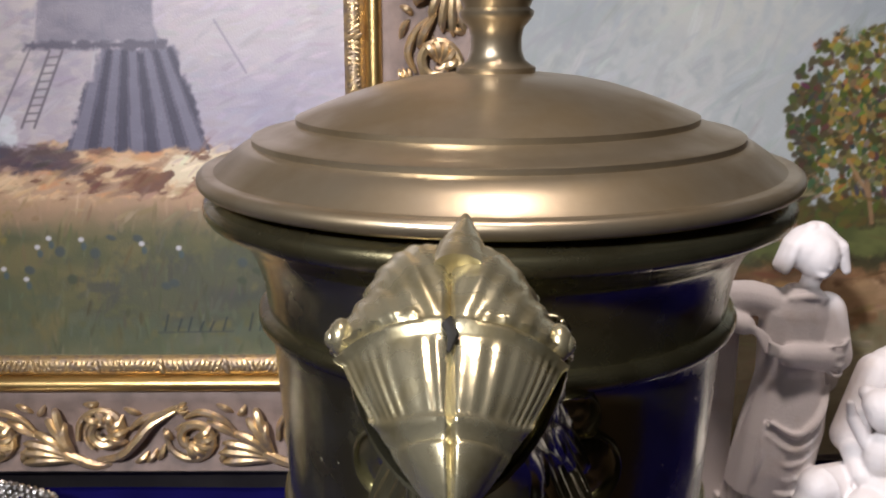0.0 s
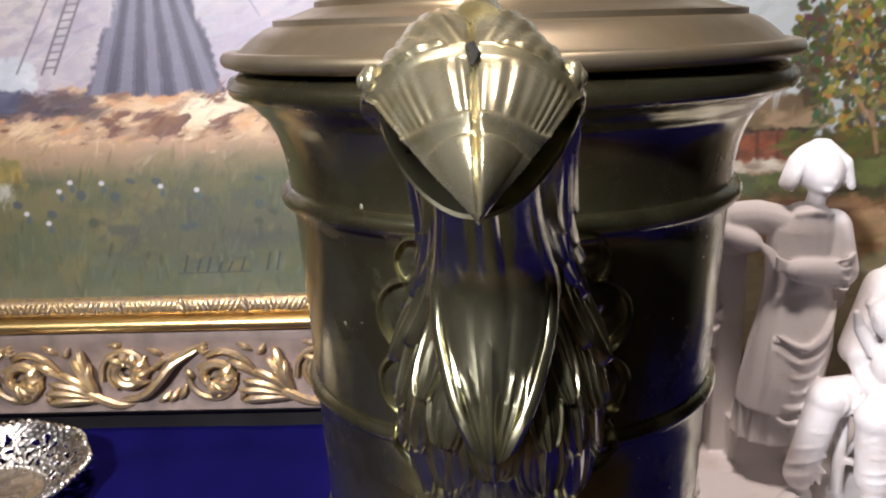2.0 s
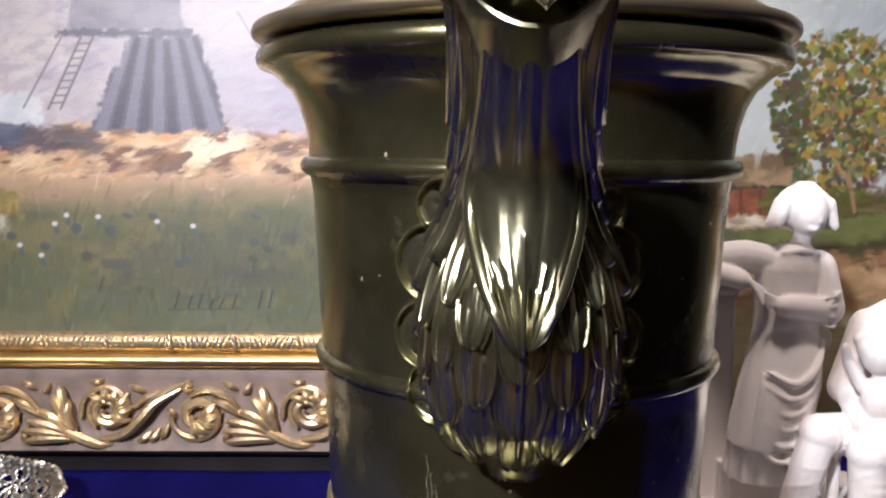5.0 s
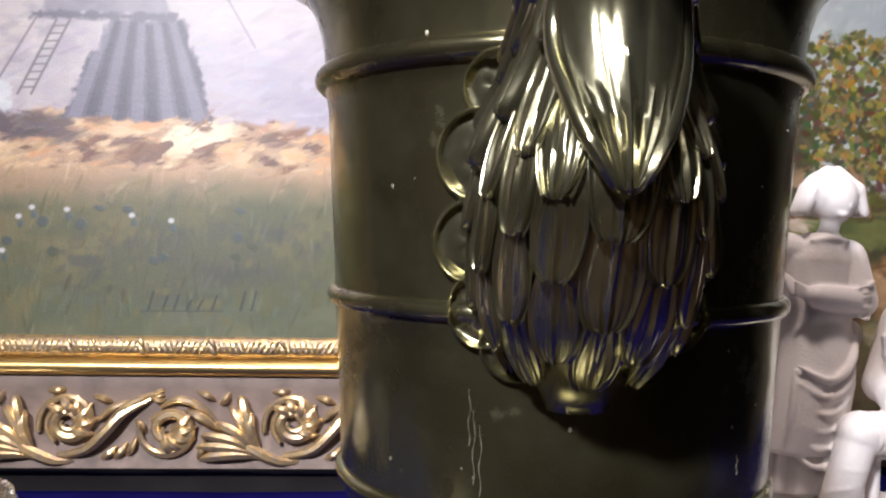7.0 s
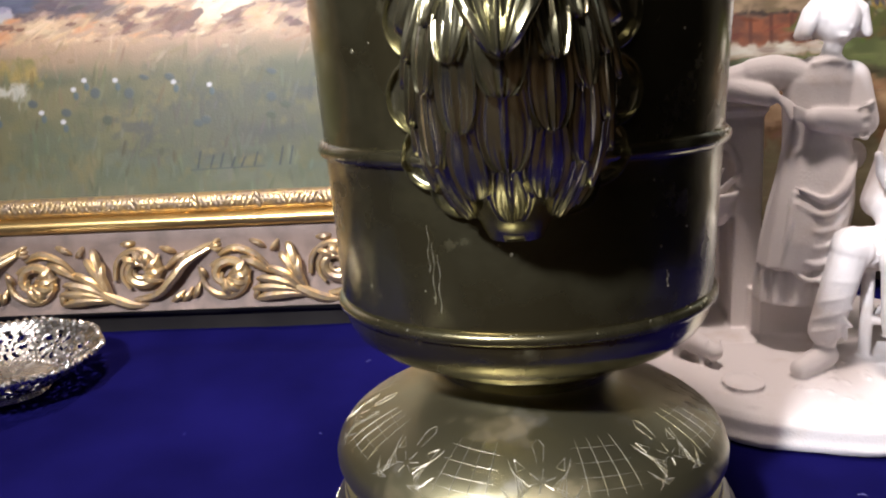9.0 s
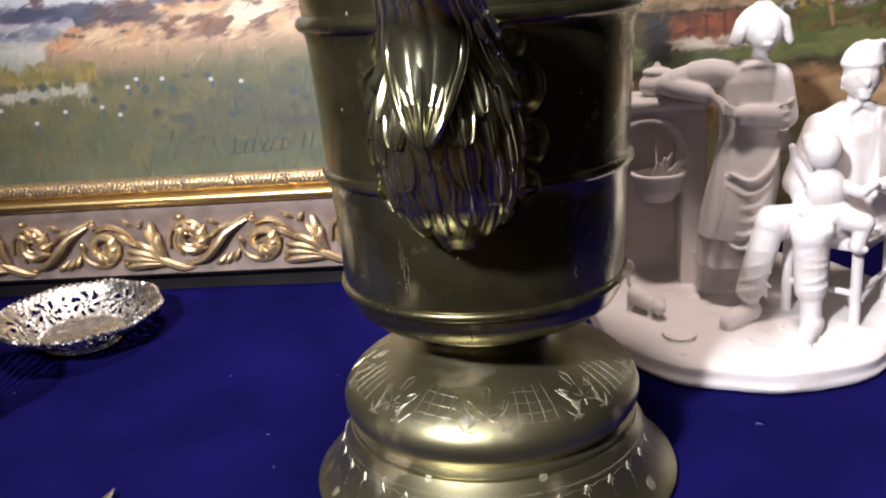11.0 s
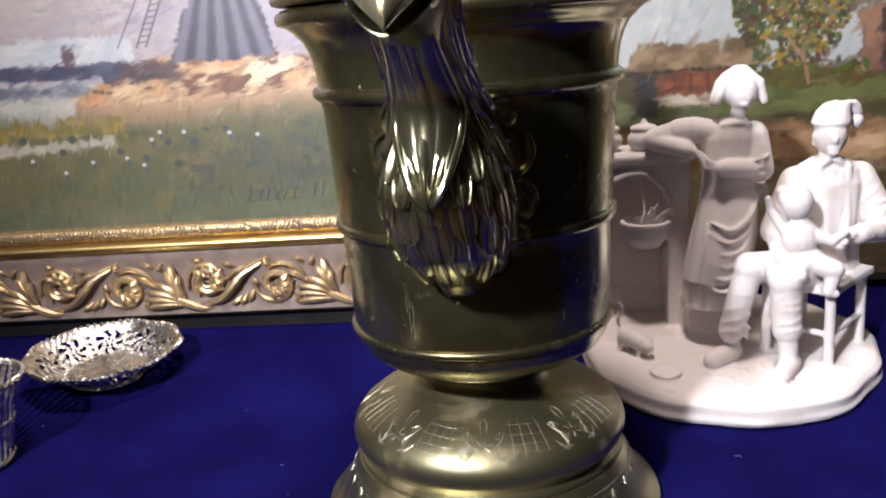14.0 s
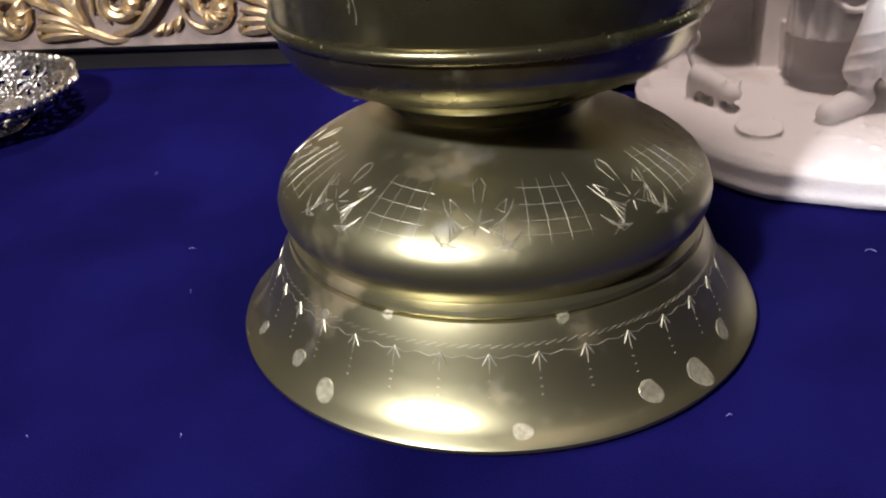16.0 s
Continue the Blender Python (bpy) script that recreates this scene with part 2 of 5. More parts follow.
def cloth():
    bm = bmesh.new()
    nx, ny = 130, 90
    rows = []
    for j in range(ny + 1):
        y = -0.135 + 0.585 * j / ny
        row = []
        for i in range(nx + 1):
            x = -0.64 + 1.1 * i / nx
            away = min(1.0, max(0.0, (math.hypot(x, y) - 0.12) / 0.1))
            w = noise.noise((x * 7, y * 7, 0)) * 0.0012 * away + noise.noise((x * 22, y * 22, 3)) * 0.0004 * away
            row.append(bm.verts.new((x, y, cloth_height(x, y) + w - 0.0006)))
        rows.append(row)
    for a, b in zip(rows, rows[1:]):
        for i in range(nx):
            bm.faces.new((a[i], a[i + 1], b[i + 1], b[i]))
    edge = [e for e in bm.edges if e.is_boundary]
    r = bmesh.ops.extrude_edge_only(bm, edges=edge)
    for v in r["geom"]:
        if isinstance(v, bmesh.types.BMVert):
            v.co.z = -0.12
            v.co.x *= 1.004
    ob = part("velvet_cloth", bm, VELVET, angle=60)
    tagged(ob, "deep royal-blue velvet cloth spread over the table", "cloth")
    rnd = random.Random(17)
    bm = bmesh.new()
    for k in range(34):
        x, y = -0.38 + 0.72 * rnd.random(), -0.16 + 0.34 * rnd.random()
        a, l = rnd.random() * 6.28, 0.0008 + 0.0016 * rnd.random()
        z = cloth_height(x, y) + 0.0016
        tube(bm, [(x - l * math.cos(a), y - l * math.sin(a), z - 0.0008), (x, y, z), (x + l * math.cos(a + 0.4), y + l * math.sin(a + 0.4), z - 0.0008)], [0.00008, 0.00016, 0.00008], 5)
    tagged(part("lint", bm, LINT), "tiny pale lint fibres caught on blue velvet", "lint", kind="stuff")
    t = thing("table", "plain table hidden under a blue velvet cloth", "table")
    bm = bmesh.new()
    block(bm, -0.63, 0.45, -0.125, 0.44, -0.04, -0.006, 0.003)
    part("tabletop", bm, FLOOR, t, smooth=False)
    for x in (-0.56, 0.38):
        for y in (-0.075, 0.36):
            bm = bmesh.new()
            block(bm, x - 0.03, x + 0.03, y - 0.03, y + 0.03, -0.76, -0.04, 0.004)
            part("leg", bm, FLOOR, t, smooth=False)


cloth()


# ---- jug ----
BODY = [(0.036, 0.083), (0.040, 0.0885), (0.0445, 0.0905), (0.0475, 0.0925), (0.0485, 0.0945), (0.0480, 0.0955), (0.0545, 0.0965), (0.0630, 0.0998), (0.0690, 0.1045), (0.0722, 0.1100), (0.0732, 0.1150)]
BODY += bead(0.0735, 0.1176, 0.0024, 0.0022)
BODY += [(0.0738, 0.1215), (0.0745, 0.14), (0.0758, 0.165), (0.0764, 0.1735)]
BODY += bead(0.0767, 0.1774, 0.0030, 0.0026)
BODY += [(0.0768, 0.182), (0.0776, 0.2), (0.0788, 0.222), (0.0798, 0.240), (0.0806, 0.2450)]
BODY += bead(0.0812, 0.2496, 0.0036, 0.0034)
BODY += [(0.0812, 0.2545), (0.0816, 0.259), (0.0826, 0.265), (0.0846, 0.2715), (0.0872, 0.2765), (0.0888, 0.2785), (0.0896, 0.2788), (0.0920, 0.2815), (0.0950, 0.2838), (0.0972, 0.2848)]
BODY += bead(0.0978, 0.2885, 0.0036, 0.0026)
BODY += [(0.0965, 0.2930), (0.0940, 0.2936), (0.0800, 0.2936)]
FOOT = [(0.0, 0.0006), (0.0985, 0.0006), (0.1002, 0.0016), (0.1005, 0.0032), (0.0992, 0.0044), (0.0968, 0.0058), (0.0935, 0.0088), (0.0902, 0.0132), (0.0870, 0.0190), (0.0840, 0.0255), (0.0813, 0.0315), (0.0790, 0.0355)]
FOOT += bead(0.0770, 0.0378, 0.0018, 0.0016, 5)
FOOT += [(0.0755, 0.0405), (0.0765, 0.0425), (0.0790, 0.0455), (0.0806, 0.0495), (0.0808, 0.0530), (0.0796, 0.0570), (0.0765, 0.0615), (0.0710, 0.0660), (0.0630, 0.0705), (0.0540, 0.0745), (0.0450, 0.0780), (0.0385, 0.0805), (0.0365, 0.0835), (0.0365, 0.0850)]
LID = [(0.0900, 0.2945), (0.0985, 0.2948)] + bead(0.0995, 0.2978, 0.0026, 0.0024, 7)
LID += [(0.0975, 0.3003), (0.0962, 0.3003), (0.0945, 0.3014), (0.0910, 0.3045), (0.0870, 0.3072), (0.0840, 0.3083), (0.0833, 0.3083), (0.0833, 0.3102), (0.0822, 0.3107), (0.0780, 0.3112), (0.0740, 0.3127), (0.0702, 0.3141), (0.0686, 0.3142),
        (0.0686, 0.3161), (0.0674, 0.3166), (0.0600, 0.3196), (0.0500, 0.3232), (0.0400, 0.3262), (0.0300, 0.3283), (0.0200, 0.3295), (0.0120, 0.3300)]
KNOB = [(r, z - 0.0117) for r, z in [(0.0130, 0.3408), (0.0136, 0.3420), (0.0136, 0.3434), (0.0118, 0.3444), (0.0098, 0.3460), (0.0088, 0.3490), (0.0086, 0.3530), (0.0094, 0.3565), (0.0116, 0.3590), (0.0126, 0.3605), (0.0126, 0.3618), (0.0112, 0.3630), (0.0125, 0.3660), (0.0150, 0.3710), (0.0152, 0.3760), (0.0130, 0.3810), (0.0080, 0.3850), (0.0, 0.3865)]]


def radius_at(prof, z):
    for (r0, z0), (r1, z1) in zip(prof, prof[1:]):
        if z0 <= z <= z1 and z1 > z0:
            return r0 + (r1 - r0) * (z - z0) / (z1 - z0)
    return prof[-1][0]


# spout: it stands in an upright plane turned a little off the jug's front
TURN = radians(-4.8)


def turned(x, r, z):
    """A place from the distance across the spout's plane, the distance out from the jug's axis, and the height."""
    return Vector((x * math.cos(TURN) + r * math.sin(TURN), x * math.sin(TURN) - r * math.cos(TURN), z))


HEIGHTS = np.linspace(0.145, 0.310, 331)


def eased(rows):
    """A table over the heights through a few values, with its corners rounded off."""
    v = np.interp(HEIGHTS, [q[0] for q in rows], [q[1] for q in rows])
    return np.convolve(np.pad(v, 9, mode="edge"), np.ones(19) / 19, "valid")


SPOUT_FRONT = eased([(0.150, 0.079), (0.160, 0.086), (0.166, 0.098), (0.178, 0.114), (0.192, 0.125), (0.202, 0.132), (0.210, 0.1365), (0.220, 0.1345), (0.232, 0.1300), (0.244, 0.1275), (0.254, 0.1290), (0.264, 0.1370), (0.274, 0.1490), (0.284, 0.1620), (0.300, 0.176)])
SPOUT_BACK = eased([(0.150, 0.070), (0.234, 0.076), (0.244, 0.086), (0.254, 0.100), (0.266, 0.118), (0.278, 0.133), (0.292, 0.145), (0.310, 0.150)])
SPOUT_WIDE = eased([(0.150, 0.008), (0.160, 0.013), (0.168, 0.0205), (0.180, 0.0265), (0.195, 0.0285), (0.210, 0.0280), (0.222, 0.0255), (0.236, 0.0192), (0.250, 0.0148), (0.265, 0.0128), (0.280, 0.0130), (0.295, 0.0135)])


def spout_raw(a, z, back=False):
    f, b, w = (float(np.interp(z, HEIGHTS, t)) for t in (SPOUT_FRONT, SPOUT_BACK, SPOUT_WIDE))
    q = a * math.pi / 2
    if back:
        return turned(w * math.sin(q), b - 0.6 * w * abs(math.cos(q)), z)
    return turned(w * math.sin(q), b + (f - b) * abs(math.cos(q)) ** 0.92, z)


def spout_point(a, z, lift=0.0):
    """A point over the spout's skin: a runs from -1 to 1 across it."""
    p = spout_raw(a, z)
    du = spout_raw(a + 0.02, z) - spout_raw(a - 0.02, z)
    dz = spout_raw(a, z + 0.001) - spout_raw(a, z - 0.001)
    n = du.cross(dz).normalized()
    return p + n * lift


def feather(z_root, z_tip, a0, half, parent, lift=0.001, barbs=2, point=0.5, clear=0.0):
    """A plume laid on the spout, its tip hanging down: hollowed, with a quill, barbs and a rolled rim."""
    bm = bmesh.new()
    across = (0, 0.06, 0.12, 0.2, 0.28, 0.36, 0.45, 0.54, 0.62, 0.69, 0.75, 0.80, 0.84, 0.87, 0.90, 0.93, 0.955, 0.975, 1.0)
    across = [-q for q in across[:0:-1]] + list(across)
    along = [0.05 * i for i in range(17)] + [0.83, 0.86, 0.89, 0.915, 0.94, 0.955, 0.97, 0.985, 1.0]
    rows = []
    for s in along:
        z = z_root + (z_tip - z_root) * s
        wide = 0.70 + 0.30 * min(1.0, s / 0.5) if s < 0.5 else max(0.0, 1 - ((s - 0.5) / 0.5) ** 2.2) ** point
        scale = max(0.004, (spout_raw(a0 + 0.05, z) - spout_raw(a0 - 0.05, z)).length / 0.1)
        row = []
        for q in across:
            edge = max(abs(q), (s - 0.86) / 0.14 * 0.98)
            rim = 0.0011 * math.exp(-((edge - 0.90) / 0.075) ** 2) * min(1, 4 * s)
            quill = 0.0009 * math.exp(-(q / 0.09) ** 2) * (1 - 0.5 * s) - 0.0005 * math.exp(-((abs(q) - 0.2) / 0.08) ** 2)
            comb = (0.00038 if barbs > 2 else 0.00016) * math.cos(2 * math.pi * ((barbs + 0.5) * abs(q) * (1 + 0.25 * s) - 1.2 * s)) * (abs(q) < 0.82) * min(1, max(0, (s - clear) * 6))
            dome = 0.0011 * (1 - q * q)
            drop = 0.0022 * max(0.0, (abs(q) - 0.955) / 0.045) + 0.0022 * max(0.0, (s - 0.965) / 0.035)
            up = lift + 0.0020 * s ** 1.5 + rim + quill + comb + dome - drop
            row.append(bm.verts.new(spout_point(max(-1.25, min(1.25, a0 + q * half * wide / scale)), z, up)))
        rows.append(row)
    for a, b in zip(rows, rows[1:]):
        for j in range(len(across) - 1):
            bm.faces.new((a[j], a[j + 1], b[j + 1], b[j]))
    ob = part("feather", bm, BRASS_FEATHER, parent, angle=70)
    mod = ob.modifiers.new("thickness", "SOLIDIFY")
    mod.thickness, mod.offset = 0.0016, -1
    return ob


# head: top line (out, up), side edge (out, up) and half width, from the nape to the beak's tip
HEAD = np.array([(0.1460, 0.3000, 0.150, 0.286, 0.0060), (0.1520, 0.3066, 0.154, 0.286, 0.0145), (0.1600, 0.3098, 0.160, 0.288, 0.0174), (0.1690, 0.3100, 0.168, 0.2915, 0.0185), (0.1780, 0.3078, 0.1745, 0.2955, 0.0184),
                 (0.1865, 0.3034, 0.1795, 0.2962, 0.0174), (0.1925, 0.2990, 0.1860, 0.2930, 0.0140), (0.1970, 0.2950, 0.1910, 0.2892, 0.0102), (0.2003, 0.2900, 0.1955, 0.2858, 0.0066), (0.2017, 0.2855, 0.1985, 0.2830, 0.0033), (0.2012, 0.2806, 0.2005, 0.2804, 0.0007)])


def head_point(f, a):
    """A point on the head at f from nape to tip; a runs from -1 to 1 between the two side edges."""
    k = np.arange(len(HEAD))
    g = f * (len(HEAD) - 1)
    v = [float(sum(w * np.interp(g + d, k, HEAD[:, c]) for d, w in ((-0.45, 0.2), (-0.2, 0.2), (0, 0.2), (0.2, 0.2), (0.45, 0.2)))) for c in range(5)]
    q = a * math.pi / 2
    drop = abs(math.sin(q)) ** (3.4 - 1.6 * min(1.0, max(0.0, (f - 0.35) / 0.35)))
    out, up = v[0] + (v[2] - v[0]) * drop, v[1] + (v[3] - v[1]) * drop
    return out, up, v[4] * math.sin(q), v


def skew(out):
    """The head looks a little aside from the spout's plane."""
    return -0.001 + (out - 0.175) * 0.085


def on_body(x, z, lift=0.0, prof=BODY):
    """A point on the body's front, given across and height."""
    r = radius_at(prof, z) + lift
    a = x / r
    return Vector((r * math.sin(a), -r * math.cos(a), z))


def lobe(x, z, r, parent):
    """One scallop of the spout's mounting plate: a low shell with a rolled rim and a few chased beads, bent onto the body."""
    bm = bmesh.new()
    rows = []
    for f, h in ((0.02, 0.0012), (0.3, 0.0014), (0.55, 0.0012), (0.75, 0.0006), (0.84, 0.0007), (0.875, 0.0018), (0.905, 0.0028), (0.94, 0.0033), (0.975, 0.0028), (1.005, 0.0016), (1.02, -0.001)):
        row = []
        for i in range(48):
            a = 2 * math.pi * i / 48
            chase = 0.0007 * math.sin(3 * a + x * 900) * math.sin(f * 9) * (f < 0.85)
            row.append(on_body(x + r * f * math.cos(a), z + r * f * math.sin(a), h + chase))
        rows.append(row)
    loft(bm, rows)
    part("scallop", bm, BRASS_FEATHER, parent, angle=60)


def surface_stroke(bm, prof, pts, r=0.0003):
    """A fine engraved line on the turned foot; points give angle from the front in degrees and height."""
    out = []
    for k in range(len(pts) - 1):
        (a0, z0), (a1, z1) = pts[k], pts[k + 1]
        steps = max(1, int(abs(a1 - a0) / 1.5), int(abs(z1 - z0) / 0.0015))
        for i in range(steps):
            t = i / steps
            out.append((a0 + (a1 - a0) * t, z0 + (z1 - z0) * t))
    out.append(pts[-1])
    P = []
    for a, z in out:
        rr = radius_at(prof, z) + 0.00005
        P.append((rr * math.sin(radians(a)), -rr * math.cos(radians(a)), z))
    n = len(P)
    tube(bm, P, [0.68 * r * (0.35 + 0.65 * math.sin(math.pi * (i + 0.5) / n)) for i in range(n)], 5)


def jug():
    j = thing("lidded_jug", "tall aged-brass lidded jug with an eagle-head spout and engraved round foot", "jug")
    bm = bmesh.new()
    lathe(bm, BODY)
    body = part("body", bm, BRASS, j, "dark polished brass body with three raised bands", angle=40)
    bm = bmesh.new()
    lathe(bm, FOOT)
    foot = part("foot", bm, BRASS_FOOT, j, "engraved brass foot with limescale spots", angle=40)
    bm = bmesh.new()
    lathe(bm, LID)
    lid = part("lid", bm, BRASS_DULL, j, "stepped domed lid of brownish brass", angle=32)
    bm = bmesh.new()
    lathe(bm, KNOB, 64)
    part("finial", bm, BRASS_DULL, lid, angle=40)
    for x, z0, z1 in ((-0.0345, 0.1290, 0.1500), (-0.0325, 0.1260, 0.1460), (-0.0360, 0.1400, 0.1560), (0.0480, 0.1300, 0.1360)):
        bm = bmesh.new()
        P = [on_body(x + 0.0004 * math.sin(k * 1.3), z0 + (z1 - z0) * k / 9, 0.00002) for k in range(10)]
        tube(bm, P, [0.00014 + 0.00008 * math.sin(k * 2.1) for k in range(10)], 5)
        part("drip_stain", bm, TARNISH, body)
    rnd = random.Random(11)
    for k in range(32):
        bm = bmesh.new()
        x, z = -0.075 + 0.15 * rnd.random(), 0.118 + 0.15 * rnd.random()
        if k < 14:
            z = 0.1188 + 0.001 * rnd.random()
        c = on_body(x, z, 0.0)
        r = 0.0003 + 0.0006 * rnd.random() ** 2
        n = Vector((c.x, c.y, 0)).normalized()
        ball(bm, c, (r, r, r * 1.2), Matrix(), 8, 5)
        for v in bm.verts:
            v.co -= n * max(0, (v.co - c).dot(n) - 0.00015)
        part("lime_speck", bm, TARNISH, body)
    # mounting plate of the spout
    bm = bmesh.new()
    loft(bm, [[on_body(-0.0066 + 0.030 * f * math.cos(a), 0.203 + 0.040 * f * math.sin(a), h) for a in [2 * math.pi * i / 64 for i in range(64)]] for f, h in ((0.05, 0.0015), (0.6, 0.0015), (0.95, 0.0013), (1.0, -0.0005))])
    plate = part("mounting_plate", bm, BRASS_FEATHER, j, "scalloped cast plate behind the spout")
    for s in (-1, 1):
        for x, z, r in ((0.0245, 0.2385, 0.0095), (0.0288, 0.2205, 0.0130), (0.0305, 0.1970, 0.0118), (0.0265, 0.1785, 0.0110), (0.0170, 0.1695, 0.0105), (0.0062, 0.1665, 0.0085)):
            lobe(-0.0066 + s * x, z, r, plate)
    # spout
    bm = bmesh.new()
    rings = []
    for i in range(61):
        z = 0.152 + (0.296 - 0.152) * i / 60
        rings.append([spout_raw(1 - 2 * k / 24, z) for k in range(25)] + [spout_raw(-1 + 2 * k / 16, z, True) for k in range(1, 16)])
    loft(bm, rings)
    neck = part("spout", bm, BRASS_FEATHER, j, "curved spout cast with layered feathers", angle=60)
    # layered plumes, the lowest first
    for tip, length, half, places in (
            (0.1630, 0.020, 0.0062, (0.0, 0.5, 0.95)), (0.1710, 0.024, 0.0064, (0.25, 0.72)), (0.1800, 0.027, 0.0068, (0.0, 0.48, 0.90)), (0.1905, 0.029, 0.0068, (0.24, 0.68)),
            (0.2000, 0.030, 0.0066, (0.0, 0.44, 0.86)), (0.2075, 0.031, 0.0060, (0.25, 0.62)), (0.2155, 0.032, 0.0062, (0.40, 0.78)), (0.2250, 0.032, 0.0050, (0.60, 0.92)), (0.2345, 0.032, 0.0046, (0.74,)),
            (0.2410, 0.033, 0.0050, (0.40, 0.66, 0.92)), (0.2510, 0.032, 0.0038, (0.58, 0.84)), (0.2620, 0.030, 0.0036, (0.66, 0.92))):
        for a0 in places:
            for s in ((-1, 1) if a0 else (1,)):
                feather(tip + length, tip, s * a0, half, neck, 0.0003 + (tip - 0.16) * 0.022, 2 if half > 0.005 else 1)
    feather(0.284, 0.2095, 0.0, 0.0104, neck, 0.0042, 4, 0.72, 0.42)
    # head with its beak: a thin cast shell, open underneath
    bm = bmesh.new()
    rings = []
    for i in range(111):
        f = i / 110
        outer, inner = [], []
        for k in range(121):
            a = 2 * k / 120 - 1
            out, up, x, v = head_point(f, a)
            crease = -0.0014 * math.exp(-(x / 0.00045) ** 2)
            brow = 0.0014 * math.exp(-((f - 0.485 - 0.02 * a * a) / 0.010) ** 2)
            cere = 0.0009 * math.exp(-((f - 0.70 + 0.03 * a * a) / 0.012) ** 2) - 0.0004 * math.exp(-((f - 0.735) / 0.012) ** 2)
            barbs = (0.00014 + 0.00010 * math.sin(17 * a + 3)) * math.cos(64 * a + 2 * math.sin(11 * a)) * (0.51 < f < 0.68)
            side = abs(a)
            tuft = (0.0015 * abs(math.sin(4.2 * side + 11 * f + 0.6)) ** 0.5 + 0.00028 * math.cos(52 * side + 60 * f)) * (0.05 < f < 0.47) * min(1, side * 6)
            bill = 0.0007 * math.sin(math.pi * min(1, side * 1.5)) * (f > 0.74) * (1 - f) * 4
            h = crease + brow + cere + barbs + tuft + bill
            drop = abs(math.sin(a * math.pi / 2))
            outer.append(turned(skew(out) + x * (1 + h / 0.02 * drop), out + h * 0.45, up + h * (0.9 - 0.5 * drop)))
            inner.append(turned(skew(out) + x * 0.9, out - 0.0016, up - 0.0024 * (1 - 0.7 * drop)))
        rings.append(outer + inner[::-1])
    loft(bm, rings)
    part("eagle_head", bm, BRASS_HEAD, neck, "brighter worn brass eagle head with hooked beak", angle=60)
    bm = bmesh.new()
    tube(bm, [turned(0, r, z) for r, z in ((0.172, 0.3070), (0.164, 0.3092), (0.158, 0.3112), (0.154, 0.3135))], [0.0050, 0.0042, 0.0024, 0.0006], 14)
    part("crest", bm, BRASS_HEAD, neck)
    for s in (-1, 1):
        bm = bmesh.new()
        ball(bm, turned(s * 0.0168 - 0.001, 0.1775, 0.2990), (0.0022, 0.0030, 0.0030))
        ball(bm, turned(s * 0.0182 - 0.001, 0.1782, 0.2990), (0.0012, 0.0016, 0.0016))
        part("eye", bm, BRASS_HEAD, neck)
    # the hole is a thin bead on the crown, black for the shade inside
    bm = bmesh.new()
    tube(bm, [turned(x, r, z) for x, r, z in ((0, 0.1845, 0.3052), (-0.0004, 0.1858, 0.3045), (0.0005, 0.1875, 0.3034), (0, 0.1896, 0.3018))], [0.0003, 0.0010, 0.0009, 0.0003], 8)
    part("vent_slot", bm, SLOT, neck, "small hole in the crown, its inner shade painted black")
    # lower bill: the flared open lip under the beak
    bm = bmesh.new()
    rows = []
    for k in range(33):
        a = -1 + 2 * k / 32
        q = a * math.pi / 2
        low = spout_raw(a, 0.2660)
        mid = turned(0.0150 * math.sin(q), 0.150 + 0.024 * math.cos(q) ** 1.1, 0.2800 + 0.004 * math.sin(q) ** 2)
        rim = turned(0.0178 * math.sin(q), 0.1700 + 0.0195 * math.cos(q) ** 0.9, 0.2775 + 0.0150 * math.sin(q) ** 2)
        rows.append([low, low.lerp(mid, 0.5) + (mid - low).length * turned(0, 0.06, 0), mid, mid.lerp(rim, 0.55), rim, rim + Vector((0, 0.0002, 0.0008)), rim + turned(-0.10 * 0.0178 * math.sin(q), -0.0014, 0.0006), mid.lerp(rim, 0.5) + turned(0, -0.0030, 0.0022), low + turned(0, -0.004, 0.006)])
    loft(bm, rows, caps=False)
    part("lower_bill", bm, BRASS_FEATHER, neck, angle=60)
    # engraving on the foot
    for k in range(34):
        a = k * 360 / 34 + 2.0
        bm = bmesh.new()
        surface_stroke(bm, FOOT, [(a, 0.0270), (a, 0.0215)], 0.00028)
        for s in (-1, 1):
            surface_stroke(bm, FOOT, [(a, 0.0272), (a + s * 1.5, 0.0238)], 0.00045)
            surface_stroke(bm, FOOT, [(a + s * 5.3, 0.0268), (a + s * 2.6, 0.0258), (a + s * 0.6, 0.0266)], 0.0002)
        for z in (0.0195, 0.0172, 0.0150):
            surface_stroke(bm, FOOT, [(a - 0.25, z), (a + 0.25, z)], 0.0004)
        part("engraved_arrow", bm, ENGRAVED, foot)
    bm = bmesh.new()
    for z in (0.0288, 0.0294):
        for k in range(150):
            a = k * 2.4 + (1.2 if z > 0.029 else 0)
            surface_stroke(bm, FOOT, [(a, z), (a + 1.3, z + 0.0005)], 0.0002)
    part("engraved_band", bm, ENGRAVED, foot)
    rnd = random.Random(4)
